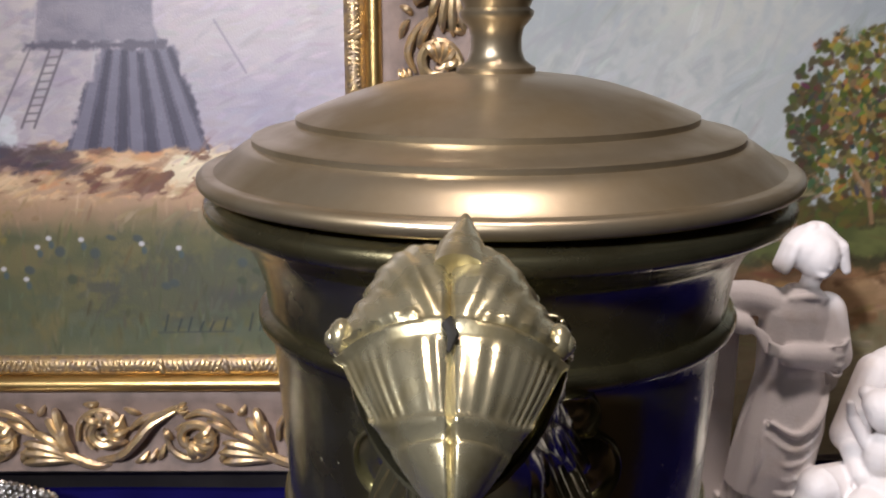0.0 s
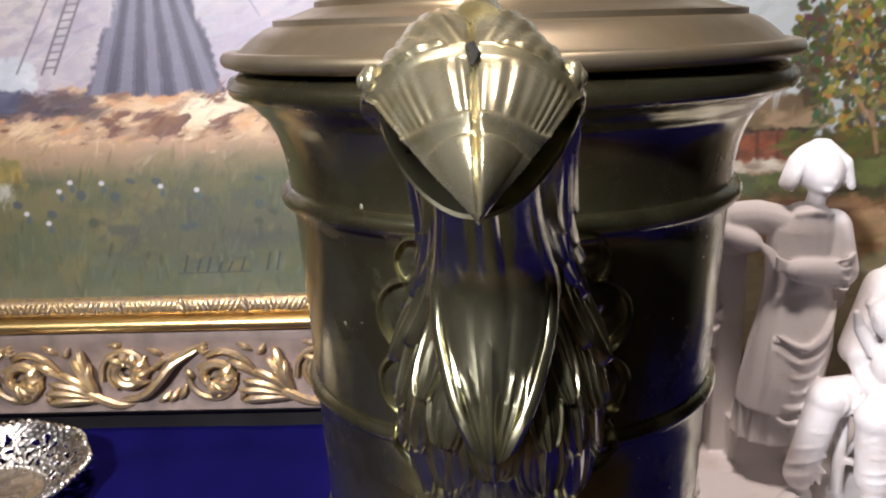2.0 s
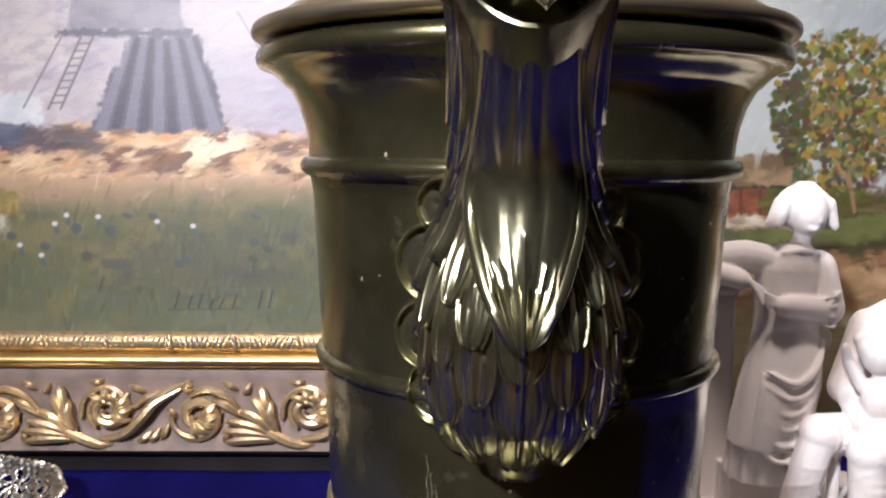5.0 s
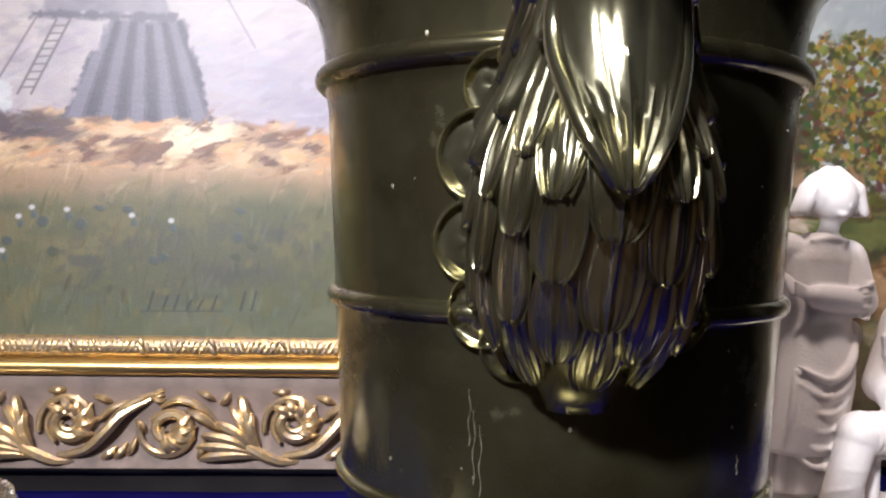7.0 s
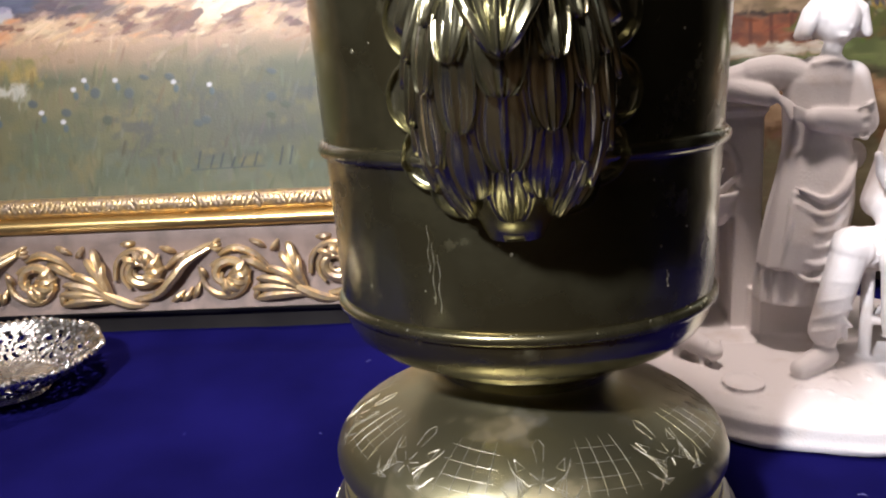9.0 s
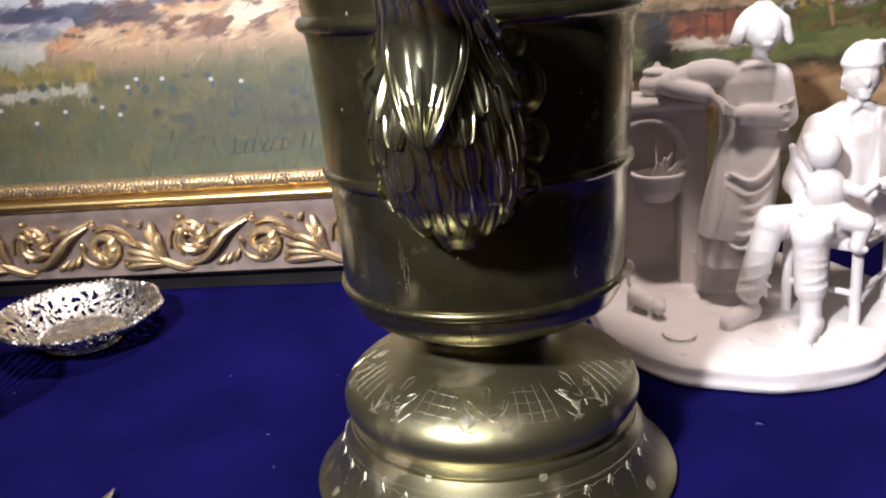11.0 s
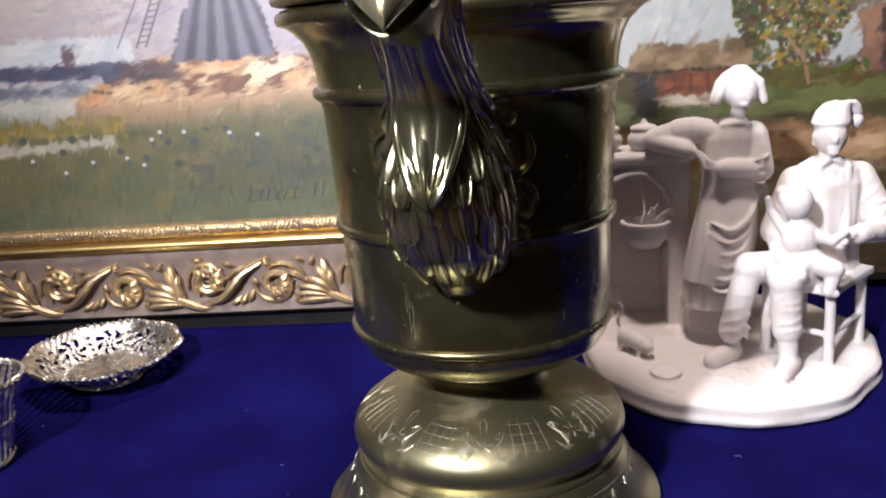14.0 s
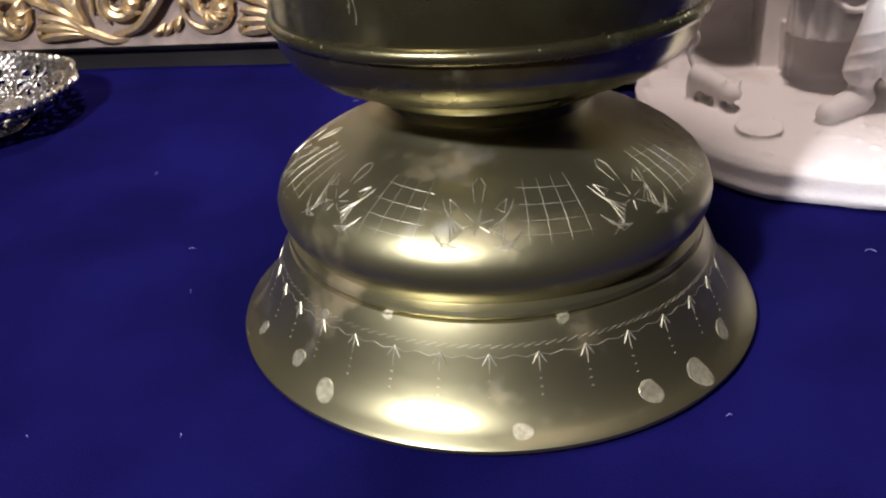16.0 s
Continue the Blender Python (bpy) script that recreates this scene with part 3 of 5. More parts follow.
    for c in range(-3, 4):
        # trellis panels and leaf sprays by turns round the dome
        base = c * 42.0 - 21.0
        bm = bmesh.new()
        for k in range(4):
            surface_stroke(bm, FOOT, [(base - 9 + k * 5, 0.0610), (base - 7.5 + k * 4.6, 0.0735)], 0.00024)
            surface_stroke(bm, FOOT, [(base - 10, 0.0632 + k * 0.0030), (base + 8, 0.0622 + k * 0.0030)], 0.00018)
        for s in (-1, 1):
            for k in range(4):
                surface_stroke(bm, FOOT, [(base + s * (11 + k), 0.0595 + 0.0012 * k), (base + s * (15 + k), 0.0620 + 0.001 * k), (base + s * (14 + 0.4 * k), 0.0665), (base + s * (11 + 0.3 * k), 0.0705 - 0.0006 * k)], 0.00026)
        part("engraved_trellis", bm, ENGRAVED, foot)
        base += 21.0
        bm = bmesh.new()
        for k in range(6):
            a = math.pi / 3 * k + 0.3
            surface_stroke(bm, FOOT, [(base + 1.2 * math.cos(a), 0.0660 + 0.0007 * math.sin(a)), (base + 4.2 * math.cos(a), 0.0660 + 0.0027 * math.sin(a))], 0.00034)
        for s in (-1, 1):
            for k in range(3):
                surface_stroke(bm, FOOT, [(base + s * 4, 0.0610), (base + s * (7 + k), 0.0600 + 0.001 * k), (base + s * (9 + k), 0.0630 + 0.0008 * k)], 0.0003)
            surface_stroke(bm, FOOT, [(base + s * 1, 0.0700), (base + s * 2.0, 0.0730), (base + s * 0.4, 0.0742)], 0.0003)
            surface_stroke(bm, FOOT, [(base + s * 5, 0.0690), (base + s * 8, 0.0705), (base + s * 7, 0.0680), (base + s * 4.6, 0.0688)], 0.0003)
        part("engraved_flower", bm, ENGRAVED, foot)
    for a, z, r in ((-34, 0.0085, 0.0042), (-45, 0.0120, 0.0036), (35, 0.0090, 0.0044), (48, 0.0075, 0.0050), (8, 0.0068, 0.0030), (-64, 0.0090, 0.0030), (62, 0.0110, 0.0040), (-22, 0.0352, 0.0018), (19, 0.0352, 0.0020), (-40, 0.0290, 0.0020)):
        bm = bmesh.new()
        ring = []
        for f, h in ((0.05, 0.00025), (0.7, 0.00025), (0.95, 0.0003), (1.0, 0.00005)):
            row = []
            for i in range(20):
                q = 2 * math.pi * i / 20
                w = f * r * (1 + 0.14 * math.sin(2 * q + a) + 0.05 * math.sin(3 * q + a))
                zz = z + w * 0.65 * math.sin(q)
                rr = radius_at(FOOT, max(zz, 0.0033)) + h
                aa = radians(a) + w * math.cos(q) / rr
                row.append((rr * math.sin(aa), -rr * math.cos(aa), max(zz, 0.0033)))
            ring.append(row)
        loft(bm, ring)
        part("lime_spot", bm, TARNISH, foot)
    return j


jug()


# ---- pictures ----
LEAN = pose(0, 0.2377, 0, -6.93, 0, 0)


def fbm(X, Z, s, seed, n=4):
    """Smooth value noise on arrays."""
    out, amp = np.zeros_like(X), 1.0
    for o in range(n):
        rng = np.random.RandomState(seed + o)
        g = rng.rand(64, 64)
        u, v = X * s + 31.7 * o, Z * s + 17.3 * o
        i, j = np.floor(u).astype(int), np.floor(v).astype(int)
        fu, fv = u - i, v - j
        fu, fv = fu * fu * (3 - 2 * fu), fv * fv * (3 - 2 * fv)
        at = lambda a, b: g[a % 64, b % 64]
        out += amp * (at(i, j) * (1 - fu) * (1 - fv) + at(i + 1, j) * fu * (1 - fv) + at(i, j + 1) * (1 - fu) * fv + at(i + 1, j + 1) * fu * fv)
        amp, s = amp * 0.5, s * 2
    return out / (2 - 2 ** (1 - n))


class Board:
    """A painted surface: colours on a fine grid, laid on with brush strokes."""

    def __init__(self, x0, x1, s0, s1, step):
        self.x, self.s = np.arange(x0, x1, step), np.arange(s0, s1, step)
        self.X, self.S = np.meshgrid(self.x, self.s)
        self.c = np.zeros((*self.X.shape, 3))
        self.h = np.zeros(self.X.shape)
        self.step = step
        self.ragged = fbm(self.X, self.S, 160, 9)

    def lay(self, mask, colour, other=None, scale=60, seed=1):
        col = np.array(colour, float)
        if other is not None:
            f = np.clip((fbm(self.X, self.S * 1.8, scale, seed) - 0.3) / 0.4, 0, 1)[..., None]
            col = col * (1 - f) + np.array(other, float) * f
        m = np.clip(mask, 0, 1)[..., None]
        self.c = self.c * (1 - m) + col * m

    def soft(self, d, edge=0.003):
        """A mask from a signed distance (inside positive), with an edge broken by the brush."""
        return np.clip((d + (self.ragged - 0.5) * edge * 3) / edge + 0.5, 0, 1)

    def strokes(self, count, length, width, tilt=0.0, spread=0.5, jitter=10, seed=3, region=None):
        rng = np.random.RandomState(seed)
        src = self.c.copy()
        H, W = self.X.shape
        for _ in range(count):
            i, k = rng.randint(H), rng.randint(W)
            if region is not None and not region[i, k]:
                continue
            l, w = length * (0.5 + rng.rand()) / self.step, width * (0.6 + 0.8 * rng.rand()) / self.step
            a = tilt + (rng.rand() - 0.5) * 2 * spread
            n = int(l) + 2
            i0, i1, k0, k1 = max(0, i - n), min(H, i + n), max(0, k - n), min(W, k + n)
            yy, xx = np.mgrid[i0 - i:i1 - i, k0 - k:k1 - k]
            p, q = xx * math.cos(a) + yy * math.sin(a), -xx * math.sin(a) + yy * math.cos(a)
            m = np.clip(1.4 - (p / l) ** 2 - (q / w) ** 2, 0, 1) * 0.8
            m = m * (0.75 + 0.25 * np.cos(q * 2.6 + rng.rand() * 6))
            col = src[i, k] + rng.randn() * jitter + rng.randn(3) * jitter * 0.35
            self.c[i0:i1, k0:k1] = self.c[i0:i1, k0:k1] * (1 - m[..., None]) + col * m[..., None]
            self.h[i0:i1, k0:k1] = self.h[i0:i1, k0:k1] * (1 - m) + m * (0.5 + 0.5 * np.cos(q * 2.6))

    def dab(self, x, s, rx, rs, colour, tilt=0.0):
        w = self.near(x, s, 1.4 * max(rx, rs))
        dx, ds = self.X[w] - x, self.S[w] - s
        p, q = dx * math.cos(tilt) + ds * math.sin(tilt), -dx * math.sin(tilt) + ds * math.cos(tilt)
        m = np.clip(1.6 - (p / rx) ** 2 - (q / rs) ** 2, 0, 1)
        self.c[w] = self.c[w] * (1 - m[..., None]) + np.array(colour, float) * m[..., None]
        self.h[w] = np.maximum(self.h[w] * (1 - m), m)

    def near(self, x, s, r):
        """The part of the grid within r of a place."""
        i, k, n = int((s - self.s[0]) / self.step), int((x - self.x[0]) / self.step), int(r / self.step) + 2
        return slice(max(0, i - n), max(0, i + n)), slice(max(0, k - n), max(0, k + n))

    def line(self, a, b, w, colour):
        ax, bx = np.array(a), np.array(b)
        d = bx - ax
        g = self.near((a[0] + b[0]) / 2, (a[1] + b[1]) / 2, math.hypot(*d) / 2 + w)
        X, S = self.X[g], self.S[g]
        t = np.clip(((X - ax[0]) * d[0] + (S - ax[1]) * d[1]) / (d @ d), 0, 1)
        dist = np.hypot(X - ax[0] - t * d[0], S - ax[1] - t * d[1])
        m = np.clip((w - dist) / self.step + 0.5, 0, 1)[..., None] * 0.85
        self.c[g] = self.c[g] * (1 - m) + np.array(colour, float) * m

    def build(self, name, parent, depth, label):
        H, W = self.X.shape
        co = np.stack([self.X, np.full_like(self.X, -depth) - self.h * 0.00006, self.S], -1).reshape(-1, 3)
        idx = np.arange(H * W).reshape(H, W)
        f = np.stack([idx[:-1, :-1], idx[:-1, 1:], idx[1:, 1:], idx[1:, :-1]], -1).reshape(-1, 4)
        me = bpy.data.meshes.new(name)
        me.from_pydata(co, [], f.tolist())
        c = np.clip(self.c * np.array((0.93, 0.93, 0.96)), 0, 255).reshape(-1, 3) / 255
        lin = np.where(c < 0.04045, c / 12.92, ((c + 0.055) / 1.055) ** 2.4)
        at = me.color_attributes.new("paint", "FLOAT_COLOR", "POINT")
        at.data.foreach_set("color", np.concatenate([lin, np.ones((len(lin), 1))], 1).astype(np.float32).ravel())
        me.materials.append(OIL)
        me.shade_smooth()
        ob = new(name, me)
        ob.parent = parent
        return tagged(ob, label)


def mill_picture(parent):
    b = Board(-0.60, -0.078, 0.120, 0.46, 0.0008)
    X, S = b.X, b.S
    one = np.ones_like(X)
    b.lay(one, (196, 186, 188), (172, 164, 172), 14, 2)
    b.lay(b.soft(0.05 - np.abs(X + 0.43) * 0.4 + (S - 0.33) * 0.4, 0.03), (208, 198, 190), (186, 178, 180), 22, 5)
    b.lay(b.soft(0.055 - np.hypot(X + 0.13, (S - 0.30) * 1.4), 0.04) * 0.7, (160, 156, 172), (182, 176, 184), 30, 6)
    b.lay(b.soft((0.018 - np.abs(S - 0.345 - 0.1 * (X + 0.15))) * (X > -0.2), 0.02) * 0.45, (206, 200, 190))
    # pale water and far shore
    b.lay(b.soft(np.minimum(0.012 - np.abs(S - 0.283), -0.305 - X), 0.004), (222, 224, 220), (196, 204, 206), 50, 7)
    b.lay(b.soft(np.minimum(0.256 - S, -0.31 - X), 0.005), (186, 190, 176), (206, 204, 186), 50, 8)
    # bank of rocks
    top = 0.250 + 0.026 * np.clip((X + 0.345) / 0.07, 0, 1) - 0.010 * np.clip((X + 0.20) / 0.07, 0, 1) + (fbm(X, X * 0, 60, 12) - 0.5) * 0.014
    bank = np.minimum(np.minimum(top - S, S - 0.205), X + 0.365)
    b.lay(b.soft(bank, 0.004), (196, 158, 118), (176, 142, 112), 40, 14)
    b.lay(b.soft(np.minimum(bank, 0.255 - np.abs(X + 0.22) * 0.03 - S), 0.012) * 0.5, (188, 162, 128), (200, 172, 132), 26, 15)
    rk = fbm(X * 0.75 + S * 0.9, S * 2.4 - X * 0.7, 70, 16, 3)
    upper = b.soft(np.minimum(bank, S - 0.238), 0.006)
    b.lay(upper * (rk < 0.40), (112, 84, 72), (140, 98, 70), 70, 17)
    b.lay(upper * (rk > 0.55), (226, 196, 152), (214, 152, 100), 60, 18)
    b.lay(b.soft(0.012 - np.hypot((X + 0.185) * 0.5, S - 0.258 - 0.35 * (X + 0.185)), 0.006) * (rk > 0.42), (240, 224, 184))
    b.lay(b.soft(np.minimum(np.minimum(0.008 - np.abs(S - 0.262), X + 0.335), -0.265 - X), 0.004), (104, 84, 80), (84, 74, 82), 60, 19)
    # boat and oarsman as a dark smudge
    b.lay(b.soft(np.minimum(np.minimum(0.0062 - np.abs(S - 0.2655 + 0.02 * (X + 0.36)), -0.318 - X), X + 0.62), 0.003), (98, 100, 120), (72, 76, 98), 60, 20)
    b.lay(b.soft(0.0055 - np.hypot((X + 0.3645) * 0.85, (S - 0.2785) * 0.6), 0.002), (112, 94, 100))
    b.dab(-0.3665, 0.2885, 0.0024, 0.0016, (96, 86, 92))
    b.line((-0.366, 0.276), (-0.386, 0.270), 0.0006, (110, 100, 104))
    b.line((-0.351, 0.246), (-0.350, 0.236), 0.0012, (150, 130, 116))
    b.lay(b.soft(np.minimum(0.005 - np.abs(S - 0.250), -0.35 - X), 0.004), (112, 118, 132), (168, 172, 172), 80, 21)
    # meadow
    f = np.clip((0.232 - S + (fbm(X, S, 40, 23) - 0.5) * 0.02) / 0.022, 0, 1)
    b.lay(f, (128, 122, 82), (104, 108, 76), 34, 24)
    b.lay(b.soft(np.minimum(0.0065 - np.abs(S - 0.2165), -0.318 - X), 0.006), (182, 156, 84), (142, 134, 74), 90, 25)
    b.lay(b.soft(np.minimum(0.0042 - np.abs(S - 0.2005 - 0.05 * (X + 0.4)), -0.33 - X), 0.004), (212, 206, 182), (188, 188, 164), 60, 26)
    b.lay(b.soft(0.045 - np.hypot((X + 0.19) * 0.6, (S - 0.172) * 1.6), 0.03) * 0.75, (84, 88, 82), (98, 102, 80), 40, 27)
    b.lay(b.soft(0.03 - np.hypot((X + 0.36) * 0.4, (S - 0.165) * 1.6), 0.02) * 0.6, (98, 108, 82), (122, 118, 74), 40, 28)
    b.lay(b.soft(0.148 - S, 0.02) * 0.65, (120, 126, 100), (96, 108, 84), 36, 29)
    b.strokes(4200, 0.0075, 0.0017, 0.25, 0.5, 8, 31, (S > 0.236))
    b.strokes(2600, 0.0060, 0.0012, 1.45, 0.35, 9, 32, (S <= 0.236))
    b.strokes(1500, 0.0050, 0.0013, 0.45, 0.5, 15, 33, (bank > 0) & (S > 0.222))
    # mill
    w = 0.0465 - (S - 0.272) * 0.37
    d = np.minimum(np.minimum(w - np.abs(X + 0.2245 - (S - 0.27) * 0.06), S - 0.268), 0.334 - S)
    stripe = 0.5 + 0.5 * np.cos((X + 0.2245) / np.maximum(w, 0.01) * 15)
    b.lay(b.soft(d, 0.003), (104, 101, 116), (90, 87, 102), 60, 3)
    b.lay(b.soft(d, 0.003) * (stripe > 0.62) * 0.55, (142, 140, 152))
    b.lay(b.soft(d, 0.003) * (stripe < 0.25) * 0.75, (66, 63, 78))
    d = np.minimum(0.040 - np.abs(X + 0.2475) - np.maximum(S - 0.34, 0) * 0.12, S - 0.337)
    b.lay(b.soft(d, 0.003), (150, 145, 152), (128, 124, 134), 60, 4)
    b.lay(b.soft(np.minimum(0.0026 - np.abs(S - 0.3365), 0.047 - np.abs(X + 0.249)), 0.002), (98, 94, 106))
    for dx in (0.0, 0.0085):
        b.line((-0.279 + dx, 0.333), (-0.301 + dx, 0.283), 0.0008, (104, 98, 104))
    for k in range(9):
        s = 0.287 + k * 0.0052
        x = -0.301 + (s - 0.283) * 0.44
        b.line((x, s), (x + 0.0085, s + 0.0006), 0.0006, (112, 106, 110))
    b.line((-0.292, 0.334), (-0.318, 0.284), 0.0007, (120, 114, 118))
    b.line((-0.170, 0.352), (-0.150, 0.318), 0.0006, (140, 134, 146))
    b.strokes(260, 0.007, 0.0012, 1.5, 0.15, 7, 34, (d > 0) | ((np.abs(X + 0.2245) < 0.04) & (S > 0.27) & (S < 0.33)))
    rng = np.random.RandomState(8)
    for k in range(16):
        x, s = -0.135 - 0.32 * rng.rand(), 0.180 + 0.034 * rng.rand() ** 1.5
        b.dab(x, s - 0.004, 0.0016 + 0.002 * rng.rand(), 0.0034, (86, 96, 90) if rng.rand() < 0.6 else (84, 92, 70), 1.3)
    for x, s in ((-0.320, 0.188), (-0.305, 0.181), (-0.266, 0.208), (-0.225, 0.205), (-0.200, 0.202), (-0.288, 0.209), (-0.352, 0.186), (-0.378, 0.178), (-0.408, 0.190), (-0.296, 0.203)):
        b.dab(x, s, 0.0019, 0.0016, (226, 226, 222))
        b.dab(x + 0.0016, s - 0.0045, 0.0018, 0.0026, (90, 106, 104))
    # unreadable signature: plain dark bars
    for x, h in ((-0.212, 0.011), (-0.203, 0.008), (-0.196, 0.009), (-0.188, 0.006), (-0.181, 0.006), (-0.172, 0.009), (-0.154, 0.012), (-0.147, 0.012)):
        b.line((x, 0.1450), (x + 0.0028, 0.1450 + h), 0.0006, (54, 66, 66))
    b.line((-0.217, 0.1436), (-0.165, 0.1444), 0.0004, (70, 82, 76))
    b.c *= (1 - 0.10 * np.clip((0.236 - S) / 0.01, 0, 1))[..., None]
    return b.build("canvas", parent, 0.0, "oil landscape with a windmill, boat, rocky bank and flowering meadow")


def cottage_picture(parent):
    b = Board(-0.02, 0.50, 0.052, 0.46, 0.001)
    X, S = b.X, b.S
    b.lay(np.ones_like(X), (166, 172, 166), (150, 158, 156), 10, 41)
    b.lay(b.soft(0.03 - np.abs(S - 0.37 - 0.9 * (X - 0.17)) * 0.6, 0.03) * 0.5, (196, 194, 176), (178, 182, 172), 20, 42)
    b.lay(b.soft(0.05 - np.hypot(X - 0.12, (S - 0.27)), 0.04) * 0.5, (188, 190, 184))
    # ground
    b.lay(b.soft(0.232 - S + (fbm(X, X * 0, 25, 43) - 0.5) * 0.012, 0.006), (74, 66, 40), (58, 56, 36), 40, 44)
    b.lay(b.soft(np.minimum(0.011 - np.abs(S - 0.205 - 0.06 * (X - 0.26)), X - 0.16), 0.006), (96, 100, 56), (74, 80, 44), 60, 45)
    b.lay(b.soft(np.minimum(0.010 - np.abs(S - 0.197), 0.19 - X), 0.006), (92, 98, 64), (70, 76, 50), 60, 46)
    b.lay(b.soft(0.186 - S, 0.006), (128, 98, 66), (86, 64, 42), 46, 47)
    b.lay(b.soft(0.010 - np.abs(S - 0.163 - (fbm(X, S, 20, 48) - 0.5) * 0.02), 0.006), (182, 152, 116), (140, 112, 78), 50, 49)
    b.lay(b.soft(0.146 - S, 0.012), (126, 116, 88), (108, 100, 70), 26, 50)
    b.lay(b.soft(0.012 - np.abs(S - 0.118 + 0.05 * (X - 0.3)), 0.01) * 0.6, (150, 138, 106), (120, 112, 84), 30, 51)
    b.lay(b.soft(0.088 - S, 0.012), (92, 84, 58), (108, 98, 70), 26, 52)
    # cottage
    d = np.minimum(np.minimum(S - 0.203, 0.236 - S), np.minimum(X - 0.143, 0.226 - X))
    b.lay(b.soft(d, 0.003), (126, 74, 48), (88, 56, 42), 90, 53)
    b.lay(b.soft(np.minimum(d, 0.212 - S), 0.003), (186, 178, 158), (150, 136, 112), 80, 54)
    b.lay(b.soft(np.minimum(np.minimum(S - 0.196, 0.245 - S), np.minimum(X - 0.126, 0.146 - X)), 0.004), (58, 56, 54), (44, 42, 40), 60, 55)
    d = np.minimum(np.minimum(S - 0.231, 0.2555 - S), np.minimum(X - 0.122 - (S - 0.231) * 0.4, 0.236 - X - (S - 0.231) * 0.2))
    b.lay(b.soft(d, 0.003), (140, 118, 88), (96, 80, 58), 80, 56)
    b.lay(b.soft(np.minimum(0.0016 - np.abs(S - 0.2325), d + 0.002), 0.002), (52, 42, 34))
    for k in range(5):
        b.line((0.160 + 0.014 * k, 0.214), (0.160 + 0.014 * k, 0.231), 0.0012, (80, 48, 36))
    # farther house with a tiled roof
    d = np.minimum(np.minimum(S - 0.222, 0.277 - S), X - 0.312)
    b.lay(b.soft(d, 0.003), (64, 56, 50), (50, 46, 42), 50, 57)
    b.lay(b.soft(np.minimum(d, 0.330 - X), 0.004), (142, 108, 84), (112, 84, 66), 60, 58)
    d = 0.0065 - np.abs(S - 0.279 - (X - 0.30) * 0.18)
    b.lay(b.soft(np.minimum(d, X - 0.298), 0.003), (112, 100, 84), (74, 66, 56), 120, 59)
    # autumn tree
    rng = np.random.RandomState(21)
    b.line((0.270, 0.215), (0.262, 0.262), 0.0022, (112, 88, 62))
    b.line((0.266, 0.236), (0.248, 0.262), 0.0012, (124, 98, 68))
    b.line((0.264, 0.245), (0.282, 0.268), 0.0010, (118, 94, 66))
    for k in range(1100):
        a, q = rng.rand() * 6.283, rng.rand() ** 0.6
        x, s = 0.258 + 0.048 * q * math.cos(a), 0.288 + 0.060 * q * math.sin(a)
        dark = rng.rand() < 0.42 + 0.5 * (x < 0.235)
        c = np.array((72, 70, 46) if dark else ((134, 112, 56) if rng.rand() < 0.5 else (108, 102, 62)), float) + rng.randn(3) * 9
        b.dab(x, s, 0.0018 + 0.0024 * rng.rand(), 0.0012 + 0.0012 * rng.rand(), c, rng.rand() * 3)
    for k in range(60):
        x, s = 0.205 + 0.12 * rng.rand(), 0.214 + 0.016 * rng.rand()
        b.dab(x, s, 0.005, 0.0025, (64 + 28 * rng.rand(), 64 + 24 * rng.rand(), 38), rng.rand() * 3)
    b.line((0.266, 0.236), (0.252, 0.258), 0.0011, (148, 118, 82))
    b.line((0.270, 0.216), (0.266, 0.242), 0.0016, (140, 110, 78))
    b.strokes(2300, 0.010, 0.0022, 0.9, 0.5, 6, 61, (S > 0.236) & (np.hypot(X - 0.258, S - 0.288) > 0.055))
    b.strokes(2200, 0.008, 0.0016, 0.1, 0.35, 11, 62, (S <= 0.236))
    return b.build("canvas", parent, -0.0102, "oil landscape with a thatched cottage and autumn tree")


def frame_band(name, prof, mat, parent, label=""):
    """One moulding run round the opening: prof gives the distance from the opening and the height over the picture."""
    x0, x1, s0, s1 = -0.70, -0.084, 0.127, 0.62
    bm = bmesh.new()
    rows = [[(x0 - o, -d, s0 - o), (x1 + o, -d, s0 - o), (x1 + o, -d, s1 + o), (x0 - o, -d, s1 + o)] for o, d in prof]
    # subdivide the rails so that small unevenness can show
    fine = []
    for r in rows:
        ring = []
        for k in range(4):
            a, c = Vector(r[k]), Vector(r[(k + 1) % 4])
            for i in range(60):
                ring.append(a.lerp(c, i / 60))
        fine.append(ring)
    for ring in fine:
        for p in ring:
            p.y += noise.noise((p.x * 30, p.z * 30, 1)) * 0.00025
    loft(bm, fine, caps=False)
    return part(name, bm, mat, parent, label, angle=45)


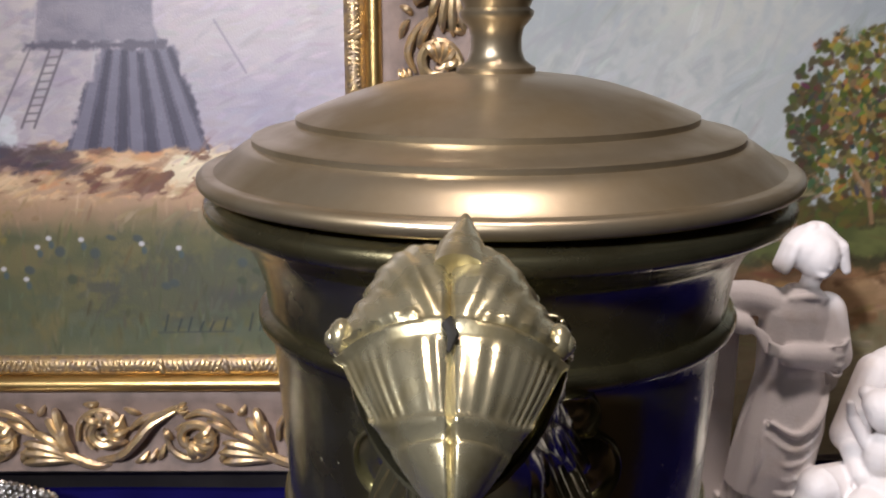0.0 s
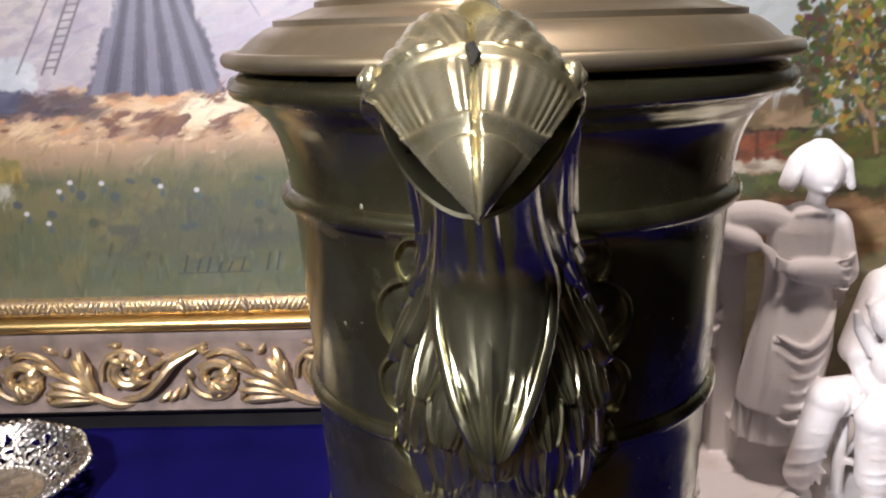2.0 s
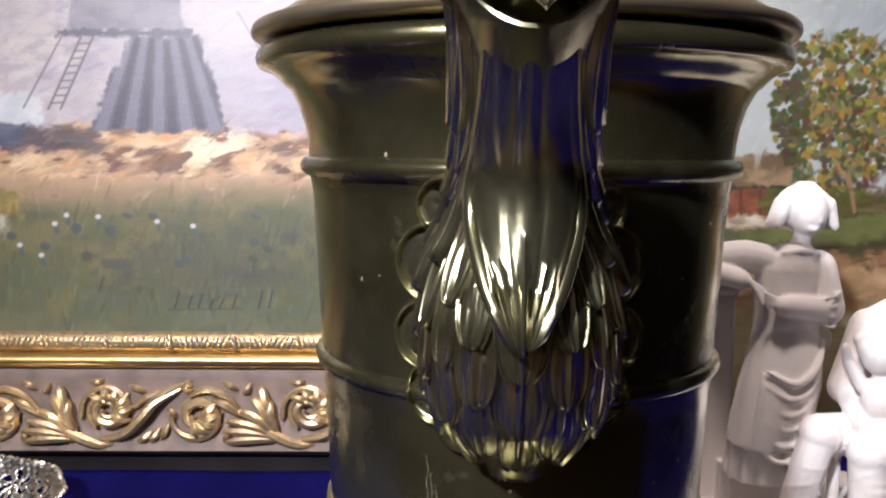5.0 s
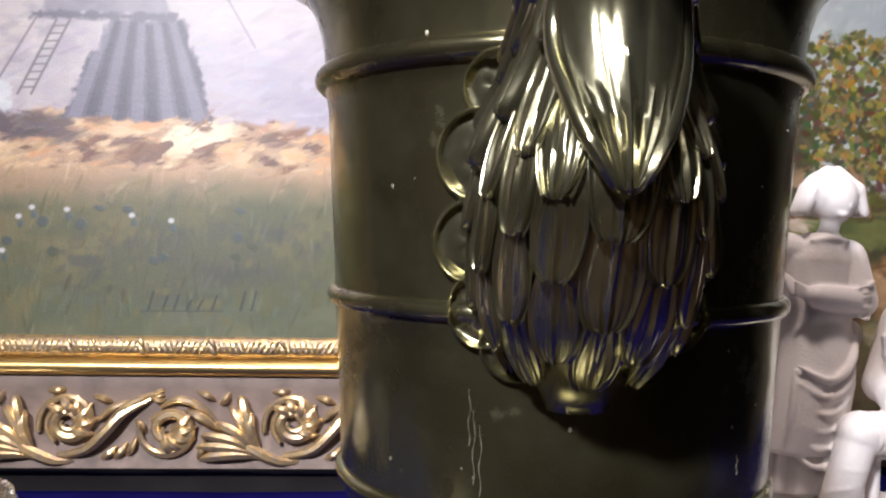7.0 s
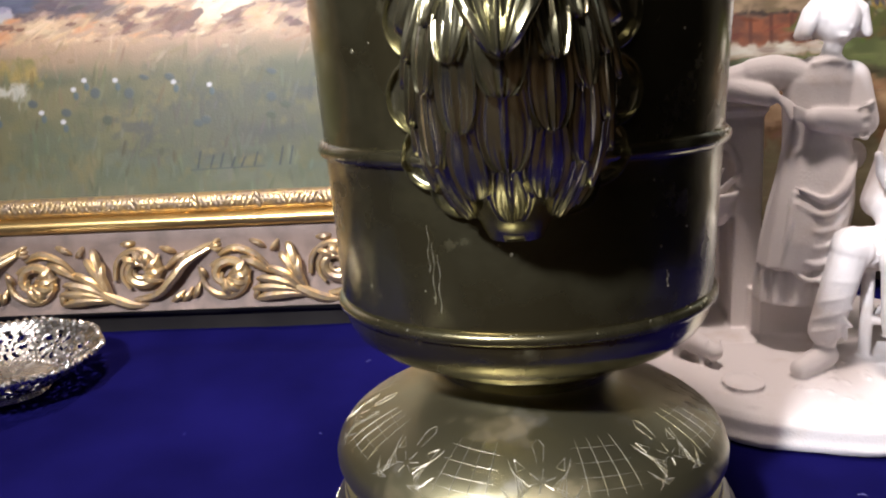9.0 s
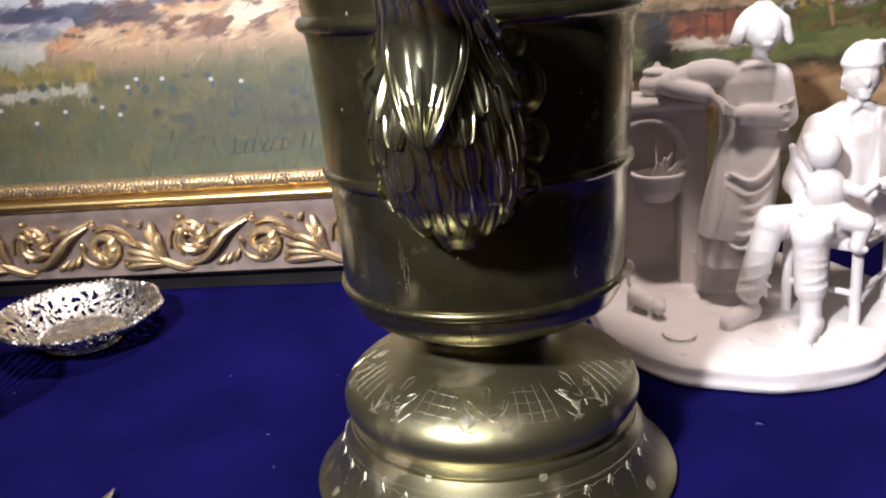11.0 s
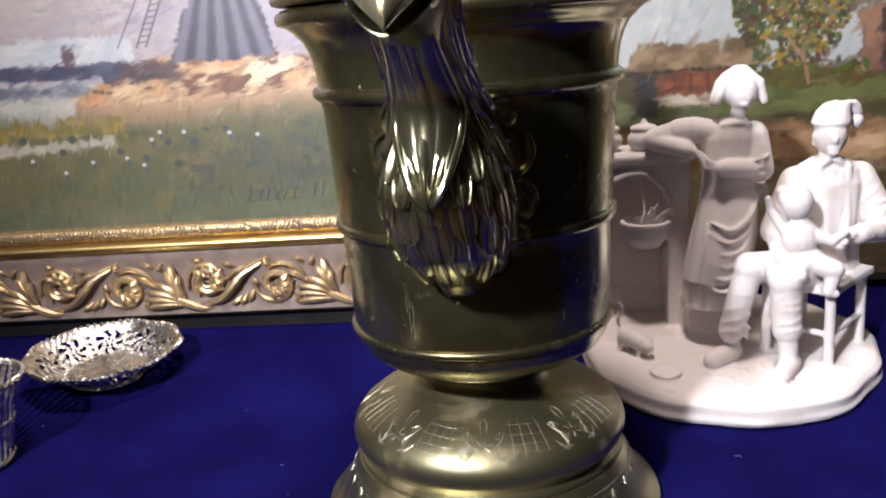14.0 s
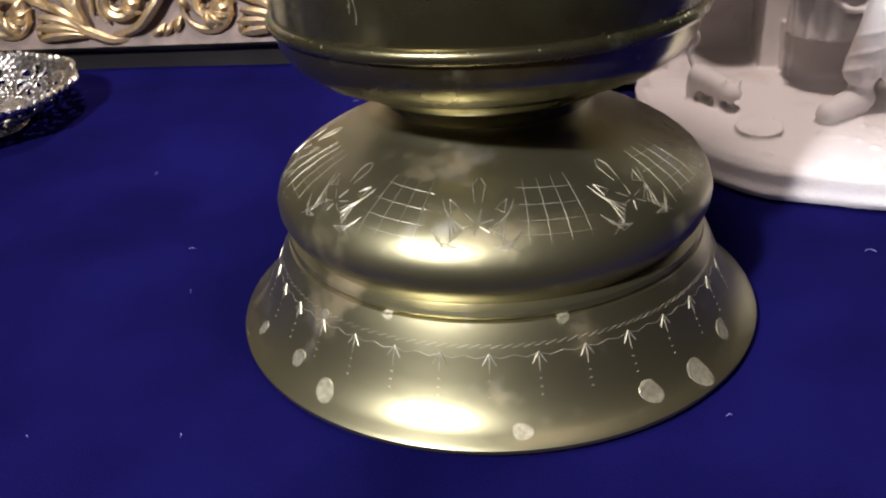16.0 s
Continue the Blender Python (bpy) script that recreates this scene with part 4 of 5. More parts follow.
def scroll_unit(bm, u0, place):
    """One repeat of carved foliage, 139 mm long: a leaf fan, two volutes turned against each other, and a stem."""
    def put(pts, radii, per=6):
        P = spline([(u0 + u, -h, v) for u, v, h in pts], per)
        n = len(P)
        r = [radii[0] + (radii[1] - radii[0]) * math.sin(math.pi * min(1, (i / (n - 1)) * 0.9 + 0.08)) for i in range(n)]
        tube(bm, [place(p) for p in P], [q * 1.75 for q in r], 7)

    def curl(cu, cv, r0, r1, a0, turns, thick, h=0.003):
        pts = []
        for i in range(15):
            t = i / 14
            a, r = a0 + turns * 2 * math.pi * t, r0 + (r1 - r0) * t ** 0.8
            pts.append((cu + r * math.cos(a), cv + r * math.sin(a) * 0.95, h + 0.0015 * t))
        put(pts, (0.0007, thick), 3)

    fan = ((-0.024, 0.006), (-0.026, 0.013), (-0.023, 0.020), (-0.015, 0.027), (-0.006, 0.037), (0.000, 0.044), (0.006, 0.034))
    for k, (u, v) in enumerate(fan):
        put([(0.012, 0.006, 0.003), (u * 0.3 + 0.004, v * 0.55 + 0.004, 0.0065), (u * 0.8, v * 0.92, 0.005), (u - 0.002, v - 0.002, 0.002)], (0.0005, 0.0019))
    put([(-0.004, 0.018, 0.004), (0.008, 0.010, 0.005), (0.024, 0.003, 0.004), (0.036, 0.0025, 0.002)], (0.0006, 0.0021))
    curl(0.032, 0.027, 0.0195, 0.004, radians(200), -1.55, 0.0019)
    curl(0.032, 0.027, 0.0150, 0.003, radians(240), -1.2, 0.0012, 0.004)
    for k in range(6):
        a = radians(-70 + 34 * k)
        put([(0.032 + 0.004 * math.cos(a), 0.027 + 0.004 * math.sin(a), 0.003), (0.032 + 0.011 * math.cos(a + 0.5), 0.027 + 0.010 * math.sin(a + 0.5), 0.0055), (0.032 + 0.018 * math.cos(a + 0.75), 0.027 + 0.017 * math.sin(a + 0.75), 0.002)], (0.0004, 0.0017))
    put([(0.026, 0.006, 0.002), (0.044, 0.010, 0.005), (0.056, 0.021, 0.006), (0.066, 0.032, 0.005), (0.082, 0.041, 0.0025)], (0.0006, 0.0021))
    put([(0.056, 0.026, 0.003), (0.068, 0.037, 0.005), (0.084, 0.045, 0.002)], (0.0005, 0.0014))
    put([(0.050, 0.028, 0.002), (0.060, 0.036, 0.004), (0.072, 0.040, 0.002)], (0.0005, 0.0014))
    for v in (0.046, 0.043, 0.040):
        put([(0.082, 0.042, 0.002), (0.087, v, 0.003), (0.091, v + 0.001, 0.001)], (0.0003, 0.0009))
    curl(0.094, 0.022, 0.0200, 0.004, radians(165), 1.5, 0.0020)
    curl(0.094, 0.022, 0.0135, 0.003, radians(150), -1.0, 0.0011, 0.004)
    for k in range(5):
        a = radians(-120 + 30 * k)
        put([(0.092 + 0.003 * math.cos(a), 0.022 + 0.003 * math.sin(a), 0.003), (0.094 + 0.010 * math.cos(a + 0.45), 0.022 + 0.010 * math.sin(a + 0.45), 0.006), (0.094 + 0.017 * math.cos(a + 0.7), 0.022 + 0.016 * math.sin(a + 0.7), 0.002)], (0.0004, 0.0018))
    put([(0.088, 0.036, 0.002), (0.100, 0.041, 0.004), (0.114, 0.036, 0.004), (0.124, 0.026, 0.002)], (0.0004, 0.0015))
    put([(0.104, 0.034, 0.002), (0.114, 0.030, 0.005), (0.126, 0.022, 0.003)], (0.0004, 0.0018))
    for u, v, du, dv in ((0.052, 0.004, 0.010, 0.008), (0.060, 0.004, 0.008, 0.010), (0.068, 0.006, 0.006, 0.012), (0.112, 0.004, 0.004, 0.012), (0.118, 0.006, 0.005, 0.010), (0.046, 0.043, 0.012, -0.004), (0.110, 0.046, 0.012, -0.006), (0.018, 0.046, 0.012, 0.001), (-0.014, 0.038, 0.006, 0.008), (0.073, 0.028, 0.006, -0.008)):
        put([(u, v, 0.001), (u + du * 0.6, v + dv * 0.4, 0.004), (u + du, v + dv, 0.001)], (0.0003, 0.0013))


def framed_mill():
    t = thing("framed_painting", "windmill oil painting in a carved gilt frame, leaning back", "painting", m=LEAN)
    mill_picture(t)
    bm = bmesh.new()
    block(bm, -0.70, -0.08, 0.002, 0.014, 0.118, 0.63)
    part("backing_board", bm, CANVAS_EDGE, t, smooth=False)
    frame_band("inner_moulding", [(-0.001, -0.001), (-0.001, 0.002), (0.001, 0.0045), (0.004, 0.0062), (0.007, 0.0062), (0.010, 0.0048), (0.0118, 0.0025), (0.0125, 0.0015)], GILT, t, "rubbed gilt inner moulding with leaf beading")
    frame_band("gilt_strip", [(0.0125, 0.0012), (0.0135, 0.0045), (0.0155, 0.0072), (0.018, 0.0084), (0.021, 0.0080), (0.023, 0.0060), (0.0238, 0.0030)], GOLD, t, "bright smooth gold strip")
    frame_band("linen_band", [(0.0238, 0.0022), (0.0260, 0.0030), (0.0320, 0.0026), (0.0400, 0.0010), (0.0550, -0.0006), (0.0700, 0.0006), (0.0790, 0.0032), (0.0812, 0.0034)], TAUPE, t, "taupe coved band behind the gold scrolls")
    # outer edge in black and run wider: shade below the frame put into colour
    frame_band("outer_edge", [(0.0812, 0.0040), (0.0830, 0.0030), (0.0850, -0.0030), (0.0870, -0.0040), (0.0985, -0.0060), (0.0985, -0.0300), (0.0700, -0.0300)], BLACK, t, "outer edge of the frame, blackened and widened for the shade beneath")
    # running foliage on the lower and the upright rail
    for k in range(4):
        bm = bmesh.new()
        scroll_unit(bm, -0.150 - 0.139 * k, lambda p: Vector((p.x, p.y, 0.0475 + p.z)))
        part("carved_scroll", bm, SCROLL, t)
    for k in range(4):
        bm = bmesh.new()
        scroll_unit(bm, 0.06 + 0.139 * k, lambda p: Vector((-0.0045 - p.z + 0.002, p.y, p.x + 0.03)))
        part("carved_scroll", bm, SCROLL, t)
    bm = bmesh.new()
    scroll_unit(bm, -0.011, lambda p: Vector((p.x, p.y, 0.0475 + p.z)))
    part("carved_scroll", bm, SCROLL, t)
    # leaf beading on the inner moulding
    bm = bmesh.new()
    rnd = random.Random(7)
    for side in range(2):
        n = 168 if side == 0 else 140
        for k in range(n):
            p = -0.698 + 0.00367 * k if side == 0 else 0.130 + 0.0035 * k
            big = k % 12 == 0
            h = (0.0016 if big else 0.0009) * (0.7 + 0.5 * rnd.random())
            rad = (0.0026 if big else 0.0016) * (0.75 + 0.5 * rnd.random())
            for o, hh in ((0.0035, 1.0), (0.0078, 0.8)):
                a = 0.5 if (k // 6) % 2 else -0.5
                c = (p, -0.0058, 0.127 - o) if side == 0 else (-0.084 + o, -0.0058, p)
                m = Matrix.Rotation(a if side == 0 else a + 1.57, 4, "Y")
                ball(bm, c, (rad * 0.62, h * hh, rad * 1.35), m, 7, 5)
    tagged(part("leaf_beading", bm, GILT, t), kind="stuff")
    return t


framed_mill()


def unframed_cottage():
    t = thing("unframed_painting", "unframed oil painting of a cottage standing behind the figurine", "painting", m=LEAN)
    cottage_picture(t)
    bm = bmesh.new()
    block(bm, -0.02, 0.50, 0.0122, 0.030, 0.046, 0.461, 0.001)
    part("stretcher", bm, CANVAS_EDGE, t, "canvas wrapped over its wooden stretcher", smooth=False)
    for x in (0.02, 0.46):
        bm = bmesh.new()
        block(bm, x - 0.015, x + 0.015, 0.016, 0.030, 0.030, 0.06, 0.001)
        part("support_block", bm, BLACK, t, smooth=False)


unframed_cottage()


# ---- porcelain group ----
def figurine():
    bm = bmesh.new()
    rnd = random.Random(3)
    tilt = 0.12
    cx, cy = 0.1785, 0.160

    def ground(y):
        return 0.0215 + (y - 0.075) * tilt

    # rocky base
    rings = []
    for f, dz in ((0.02, 0.0), (0.5, 0.0), (0.9, 0.0), (0.965, -0.001), (1.0, -0.004), (1.0, -0.010), (1.012, -0.014), (0.995, -0.0175), (0.9, -0.019), (0.02, -0.019)):
        ring = []
        for i in range(120):
            a = 2 * math.pi * i / 120
            w = 1 + 0.012 * math.sin(5 * a + 1) + 0.010 * math.sin(11 * a) + 0.012 * noise.noise((3 * math.cos(a), 3 * math.sin(a), dz * 200)) * (f > 0.9)
            x, y = cx + 0.109 * f * w * math.cos(a), cy + 0.094 * f * w * math.sin(a)
            ring.append((x, y, ground(y) + dz + 0.0008 * noise.noise((x * 60, y * 60, 0))))
        rings.append(ring)
    loft(bm, rings)

    def g(x, y, up):
        return Vector((x, y, ground(y) + up))

    # hearth: a wall with an arched mouth and a shelf
    for i in range(30):
        x = 0.060 + 0.0935 * i / 29
        f = (x - 0.1135) / 0.0265
        foot = 0.128 + 0.0315 * math.sqrt(1 - f * f) if abs(f) < 1 else 0.028
        block(bm, x - 0.0022, x + 0.0022, 0.184, 0.198, foot, 0.170)
    for i in range(9):
        a = math.pi * i / 9
        capsule(bm, (0.1135 - 0.028 * math.cos(a), 0.184, 0.128 + 0.033 * math.sin(a)), (0.1135 - 0.028 * math.cos(a + 0.35), 0.184, 0.128 + 0.033 * math.sin(a + 0.35)), 0.0022, 0.0022, 8)
    block(bm, 0.055, 0.158, 0.180, 0.230, 0.168, 0.1765, 0.002)
    block(bm, 0.056, 0.157, 0.220, 0.232, 0.030, 0.170, 0.002)
    block(bm, 0.140, 0.1545, 0.184, 0.226, 0.030, 0.170, 0.003)
    # pots on the shelf, the hanging pot
    for x, y, s in ((0.123, 0.196, 1.0), (0.097, 0.200, 0.8)):
        ball(bm, (x, y, 0.1845), (0.0130 * s, 0.0130 * s, 0.0095 * s))
        ball(bm, (x, y, 0.1935), (0.0108 * s, 0.0108 * s, 0.0035))
        ball(bm, (x, y, 0.1985), 0.0024)
    lathe_pts = [(0.004, 0.100), (0.012, 0.103), (0.0165, 0.110), (0.018, 0.118), (0.0195, 0.1205), (0.0195, 0.123), (0.016, 0.123), (0.014, 0.112), (0.004, 0.106)]
    loft(bm, [[(0.122 + r * math.cos(a), 0.187 + r * math.sin(a), z) for a in [2 * math.pi * i / 24 for i in range(24)]] for r, z in lathe_pts])
    for k in range(5):
        capsule(bm, (0.119 + 0.003 * k, 0.184, 0.121), (0.121 + 0.005 * k, 0.181, 0.131 + 0.003 * (k % 3)), 0.0018, 0.0012, 6)
    capsule(bm, (0.122, 0.187, 0.122), (0.120, 0.190, 0.153), 0.0012, 0.0012, 6)
    # embers at the hearth's foot and a hearth step
    block(bm, 0.075, 0.150, 0.165, 0.190, 0.028, 0.0355, 0.002)

    def pleated(levels, folds, seg=72, seed=0):
        rings = []
        for x, y, z, rx, ry, amp in levels:
            ring = []
            for i in range(seg):
                a = 2 * math.pi * i / seg
                w = 1 + 1.5 * amp * (0.6 * math.sin(folds * a + 0.8 * math.sin(2 * a + seed)) + 0.4 * math.sin((folds + 4) * a + seed + z * 60))
                ring.append((x + 1.13 * rx * w * math.cos(a), y + 1.13 * ry * w * math.sin(a), z))
            rings.append(ring)
        loft(bm, rings)

    # standing figure in a long skirt and apron, leaning on the shelf
    block(bm, 0.148, 0.190, 0.172, 0.215, 0.028, 0.066, 0.004)
    pleated([(0.1695, 0.164, 0.060, 0.0215, 0.0195, 0.05), (0.1705, 0.164, 0.075, 0.0212, 0.0190, 0.06), (0.173, 0.164, 0.095, 0.0208, 0.0182, 0.06), (0.1765, 0.164, 0.116, 0.0205, 0.0175, 0.05),
             (0.179, 0.165, 0.135, 0.0188, 0.0160, 0.03), (0.1795, 0.166, 0.150, 0.0168, 0.0140, 0.01), (0.180, 0.166, 0.154, 0.0120, 0.0090, 0.0)], 13)
    pleated([(0.1665, 0.1575, 0.082, 0.0185, 0.0165, 0.03), (0.1715, 0.157, 0.098, 0.0200, 0.0175, 0.03), (0.176, 0.158, 0.118, 0.0200, 0.0165, 0.02), (0.179, 0.161, 0.135, 0.0182, 0.0150, 0.01), (0.180, 0.164, 0.150, 0.0160, 0.0130, 0.0), (0.181, 0.166, 0.154, 0.0080, 0.0060, 0.0)], 5, 72, 2)
    for k in range(6):
        drop = 0.0095 * k
        tube(bm, spline([(0.199 - 0.0012 * k, 0.156, 0.146 - drop), (0.190 - 0.001 * k, 0.1430, 0.132 - drop), (0.176 - 0.0014 * k, 0.1385, 0.123 - 0.98 * drop), (0.160 - 0.0008 * k, 0.1450, 0.130 - 0.92 * drop)], 5), [0.0008 + 0.0013 * math.sin(math.pi * i / 15) for i in range(16)], 8)
    for k in range(4):
        tube(bm, spline([(0.160 + 0.008 * k, 0.1470 - 0.001 * k, 0.128), (0.157 + 0.009 * k, 0.1420 - 0.0005 * k, 0.106), (0.153 + 0.010 * k, 0.1435, 0.084)], 5), [0.0007 + 0.0012 * math.sin(math.pi * i / 10) for i in range(11)], 8)
    ball(bm, (0.203, 0.172, 0.143), (0.008, 0.006, 0.009))
    pleated([(0.1795, 0.166, 0.146, 0.0168, 0.0138, 0.01), (0.180, 0.166, 0.160, 0.0172, 0.0140, 0.02), (0.1805, 0.167, 0.175, 0.0182, 0.0140, 0.02), (0.181, 0.167, 0.187, 0.0178, 0.0130, 0.01), (0.182, 0.167, 0.195, 0.0135, 0.0110, 0.0), (0.183, 0.167, 0.201, 0.0075, 0.0075, 0.0)], 9)
    for s in (-1, 1):
        capsule(bm, (0.183 + s * 0.007, 0.1575, 0.1965), (0.181 + s * 0.002, 0.1535, 0.170), 0.0022, 0.0012, 8)
        capsule(bm, (0.183 + s * 0.001, 0.1560, 0.198), (0.183 + s * 0.010, 0.1580, 0.1965), 0.0025, 0.0016, 8)
    capsule(bm, (0.184, 0.167, 0.194), (0.187, 0.164, 0.210), 0.0055, 0.0055)
    ball(bm, (0.1885, 0.163, 0.2195), (0.0108, 0.0122, 0.0136), Matrix.Rotation(0.15, 4, "Y"))
    ball(bm, (0.1905, 0.1530, 0.2160), (0.0018, 0.0022, 0.0026))
    ball(bm, (0.1875, 0.1545, 0.2115), (0.0038, 0.0030, 0.0022))
    for s in (-1, 1):
        ball(bm, (0.1895 + s * 0.0042, 0.1555, 0.2205), (0.0026, 0.0016, 0.0011))
    # bobbed hair
    ball(bm, (0.187, 0.1685, 0.2225), (0.0160, 0.0150, 0.0142), Matrix.Rotation(0.25, 4, "Y"), 24, 16)
    for k in range(22):
        a = radians(-60 + 300 * k / 21) + 0.35
        r = 0.0142
        top = Vector((0.187 + 0.003 * math.cos(a), 0.166 + 0.003 * math.sin(a), 0.2350))
        mid = Vector((0.187 + r * 0.95 * math.cos(a), 0.1665 + r * math.sin(a), 0.2255))
        low = Vector((0.1865 + r * 1.28 * math.cos(a), 0.1675 + r * 1.2 * math.sin(a), 0.2125 if math.sin(a) > -0.55 else 0.2265))
        if math.sin(a) > -0.6:
            capsule(bm, top, mid, 0.0036, 0.0036, 8)
        if math.sin(a) > -0.45:
            capsule(bm, mid, low, 0.0040, 0.0028, 8)
    # arms folded on the shelf
    tube(bm, spline([(0.170, 0.168, 0.190), (0.157, 0.172, 0.1925), (0.142, 0.178, 0.190), (0.129, 0.180, 0.186)], 5), [0.0098] * 5 + [0.0104] * 5 + [0.0092] * 5 + [0.0080], 14)
    ball(bm, (0.129, 0.180, 0.186), (0.0090, 0.0085, 0.0082))
    capsule(bm, (0.130, 0.178, 0.185), (0.150, 0.162, 0.180), 0.0078, 0.0060)
    for k in range(4):
        tube(bm, spline([(0.150 + 0.0006 * k, 0.162 - 0.0012 * k, 0.180), (0.156 + 0.0012 * k, 0.156, 0.176), (0.160 + 0.0016 * k, 0.153, 0.166 + 0.0008 * k)], 4), [0.0024, 0.0022, 0.0020, 0.0019, 0.0018, 0.0017, 0.0015, 0.0013, 0.0010], 8)
    capsule(bm, (0.1975, 0.167, 0.187), (0.2000, 0.157, 0.164), 0.0108, 0.0098)
    capsule(bm, (0.2000, 0.156, 0.163), (0.171, 0.147, 0.167), 0.0088, 0.0064)
    for k in range(4):
        capsule(bm, (0.170, 0.148, 0.167 + 0.0014 * (k - 1.5)), (0.160, 0.149, 0.171 + 0.0022 * (k - 1.5)), 0.0019, 0.0012, 8)
    for k in range(4):
        tube(bm, spline([(0.206 - 0.001 * k, 0.152, 0.176 - 0.006 * k), (0.199, 0.1465, 0.173 - 0.006 * k), (0.193, 0.150, 0.171 - 0.005 * k)], 4), [0.0006, 0.0010, 0.0012, 0.0014, 0.0014, 0.0012, 0.0010, 0.0008, 0.0005], 6)
    # chair
    for x, y, h in ((0.2395, 0.117, 0.058), (0.203, 0.143, 0.058), (0.2725, 0.150, 0.060), (0.240, 0.178, 0.060)):
        capsule(bm, g(x, y, -0.002), g(x, y, h - 0.006), 0.0038, 0.0038, 10)
    seat = [(0.2385, 0.109), (0.2815, 0.150), (0.241, 0.187), (0.195, 0.144)]
    loft(bm, [[(x, y, z + (y - 0.1) * 0.1) for x, y in seat] for z in (0.0775, 0.0835)])
    for a, c in (((0.2395, 0.117), (0.203, 0.143)), ((0.2395, 0.117), (0.2725, 0.150)), ((0.203, 0.143), (0.240, 0.178))):
        for up in (0.022,):
            capsule(bm, g(*a, up), g(*c, up), 0.0025, 0.0025, 8)
    # seated figure: trunk and jacket
    pleated([(0.246, 0.158, 0.082, 0.0240, 0.0185, 0.02), (0.246, 0.158, 0.095, 0.0225, 0.0175, 0.03), (0.2465, 0.158, 0.115, 0.0215, 0.0165, 0.04), (0.247, 0.158, 0.135, 0.0235, 0.0170, 0.03),
             (0.2475, 0.158, 0.152, 0.0255, 0.0165, 0.02), (0.2475, 0.158, 0.162, 0.0215, 0.0140, 0.0), (0.247, 0.157, 0.170, 0.0090, 0.0090, 0.0)], 10)
    for s in (-1, 1):
        capsule(bm, (0.247 + s * 0.010, 0.1455, 0.164), (0.247 + s * 0.009, 0.1405, 0.110), 0.0040, 0.0035, 8)
        capsule(bm, (0.246 + s * 0.003, 0.1440, 0.170), (0.246 + s * 0.012, 0.1450, 0.162), 0.0034, 0.0018, 8)
        capsule(bm, (0.246 + s * 0.007, 0.1440, 0.160), (0.246 + s * 0.0045, 0.1405, 0.140), 0.0030, 0.0010, 8)
    capsule(bm, (0.246, 0.156, 0.165), (0.246, 0.152, 0.178), 0.0065, 0.0062)
    ball(bm, (0.246, 0.149, 0.187), (0.0114, 0.0126, 0.0144))
    ball(bm, (0.2455, 0.1375, 0.1845), (0.0020, 0.0026, 0.0034))
    ball(bm, (0.2455, 0.1400, 0.1785), (0.0050, 0.0030, 0.0016))
    ball(bm, (0.2455, 0.1405, 0.1755), (0.0046, 0.0034, 0.0028))
    for s in (-1, 1):
        ball(bm, (0.2455 + s * 0.0045, 0.1395, 0.1895), (0.0030, 0.0018, 0.0012))
        ball(bm, (0.246 + s * 0.0105, 0.1500, 0.1860), (0.0018, 0.0026, 0.0036))
        for k in range(4):
            ball(bm, (0.246 + s * (0.0095 - 0.001 * k), 0.1530 + 0.002 * k, 0.181 + 0.002 * k), 0.0022)
    # stocking cap falling to one side
    rings = []
    for i, (x, y, z, r) in enumerate(((0.2462, 0.1500, 0.1930, 0.0118), (0.2463, 0.1503, 0.1955, 0.0132), (0.2468, 0.1510, 0.1985, 0.0126), (0.2480, 0.1520, 0.2035, 0.0112), (0.2515, 0.1530, 0.2085, 0.0090), (0.2570, 0.1540, 0.2100, 0.0070), (0.2620, 0.1545, 0.2065, 0.0055), (0.2650, 0.1550, 0.2010, 0.0045))):
        rings.append([(x + r * math.cos(a), y + r * 1.02 * math.sin(a), z + 0.0004 * math.sin(9 * a)) for a in [2 * math.pi * k / 28 for k in range(28)]])
    loft(bm, rings)
    ball(bm, (0.2655, 0.1550, 0.1955), (0.0048, 0.0048, 0.0058))
    # arms
    capsule(bm, (0.2695, 0.157, 0.154), (0.2865, 0.148, 0.118), 0.0118, 0.0108)
    capsule(bm, (0.2860, 0.147, 0.117), (0.2610, 0.128, 0.119), 0.0096, 0.0072)
    ball(bm, (0.2540, 0.1245, 0.1205), (0.0055, 0.0042, 0.0045))
    capsule(bm, (0.2250, 0.156, 0.153), (0.2080, 0.146, 0.120), 0.0116, 0.0102)
    capsule(bm, (0.2080, 0.145, 0.119), (0.2070, 0.124, 0.107), 0.0080, 0.0060)
    for k in range(4):
        capsule(bm, (0.210 + 0.0022 * k, 0.119, 0.104), (0.209 + 0.0030 * k, 0.113, 0.098 - 0.001 * k), 0.0017, 0.0012, 8)
    # legs with ragged breeches, shoes
    capsule(bm, (0.236, 0.152, 0.090), (0.186, 0.128, 0.098), 0.0130, 0.0112)
    capsule(bm, (0.186, 0.128, 0.097), (0.1745, 0.130, 0.050), 0.0104, 0.0092)
    capsule(bm, (0.177, 0.130, 0.056), (0.175, 0.132, 0.036), 0.0062, 0.0058)
    capsule(bm, (0.176, 0.131, 0.0350), (0.158, 0.119, 0.0315), 0.0072, 0.0060)
    capsule(bm, (0.245, 0.148, 0.090), (0.207, 0.112, 0.092), 0.0135, 0.0122)
    capsule(bm, (0.207, 0.112, 0.091), (0.2085, 0.112, 0.056), 0.0112, 0.0104)
    capsule(bm, (0.209, 0.112, 0.058), (0.2095, 0.111, 0.034), 0.0076, 0.0066)
    capsule(bm, (0.2115, 0.112, 0.0315), (0.2010, 0.095, 0.0285), 0.0074, 0.0062)
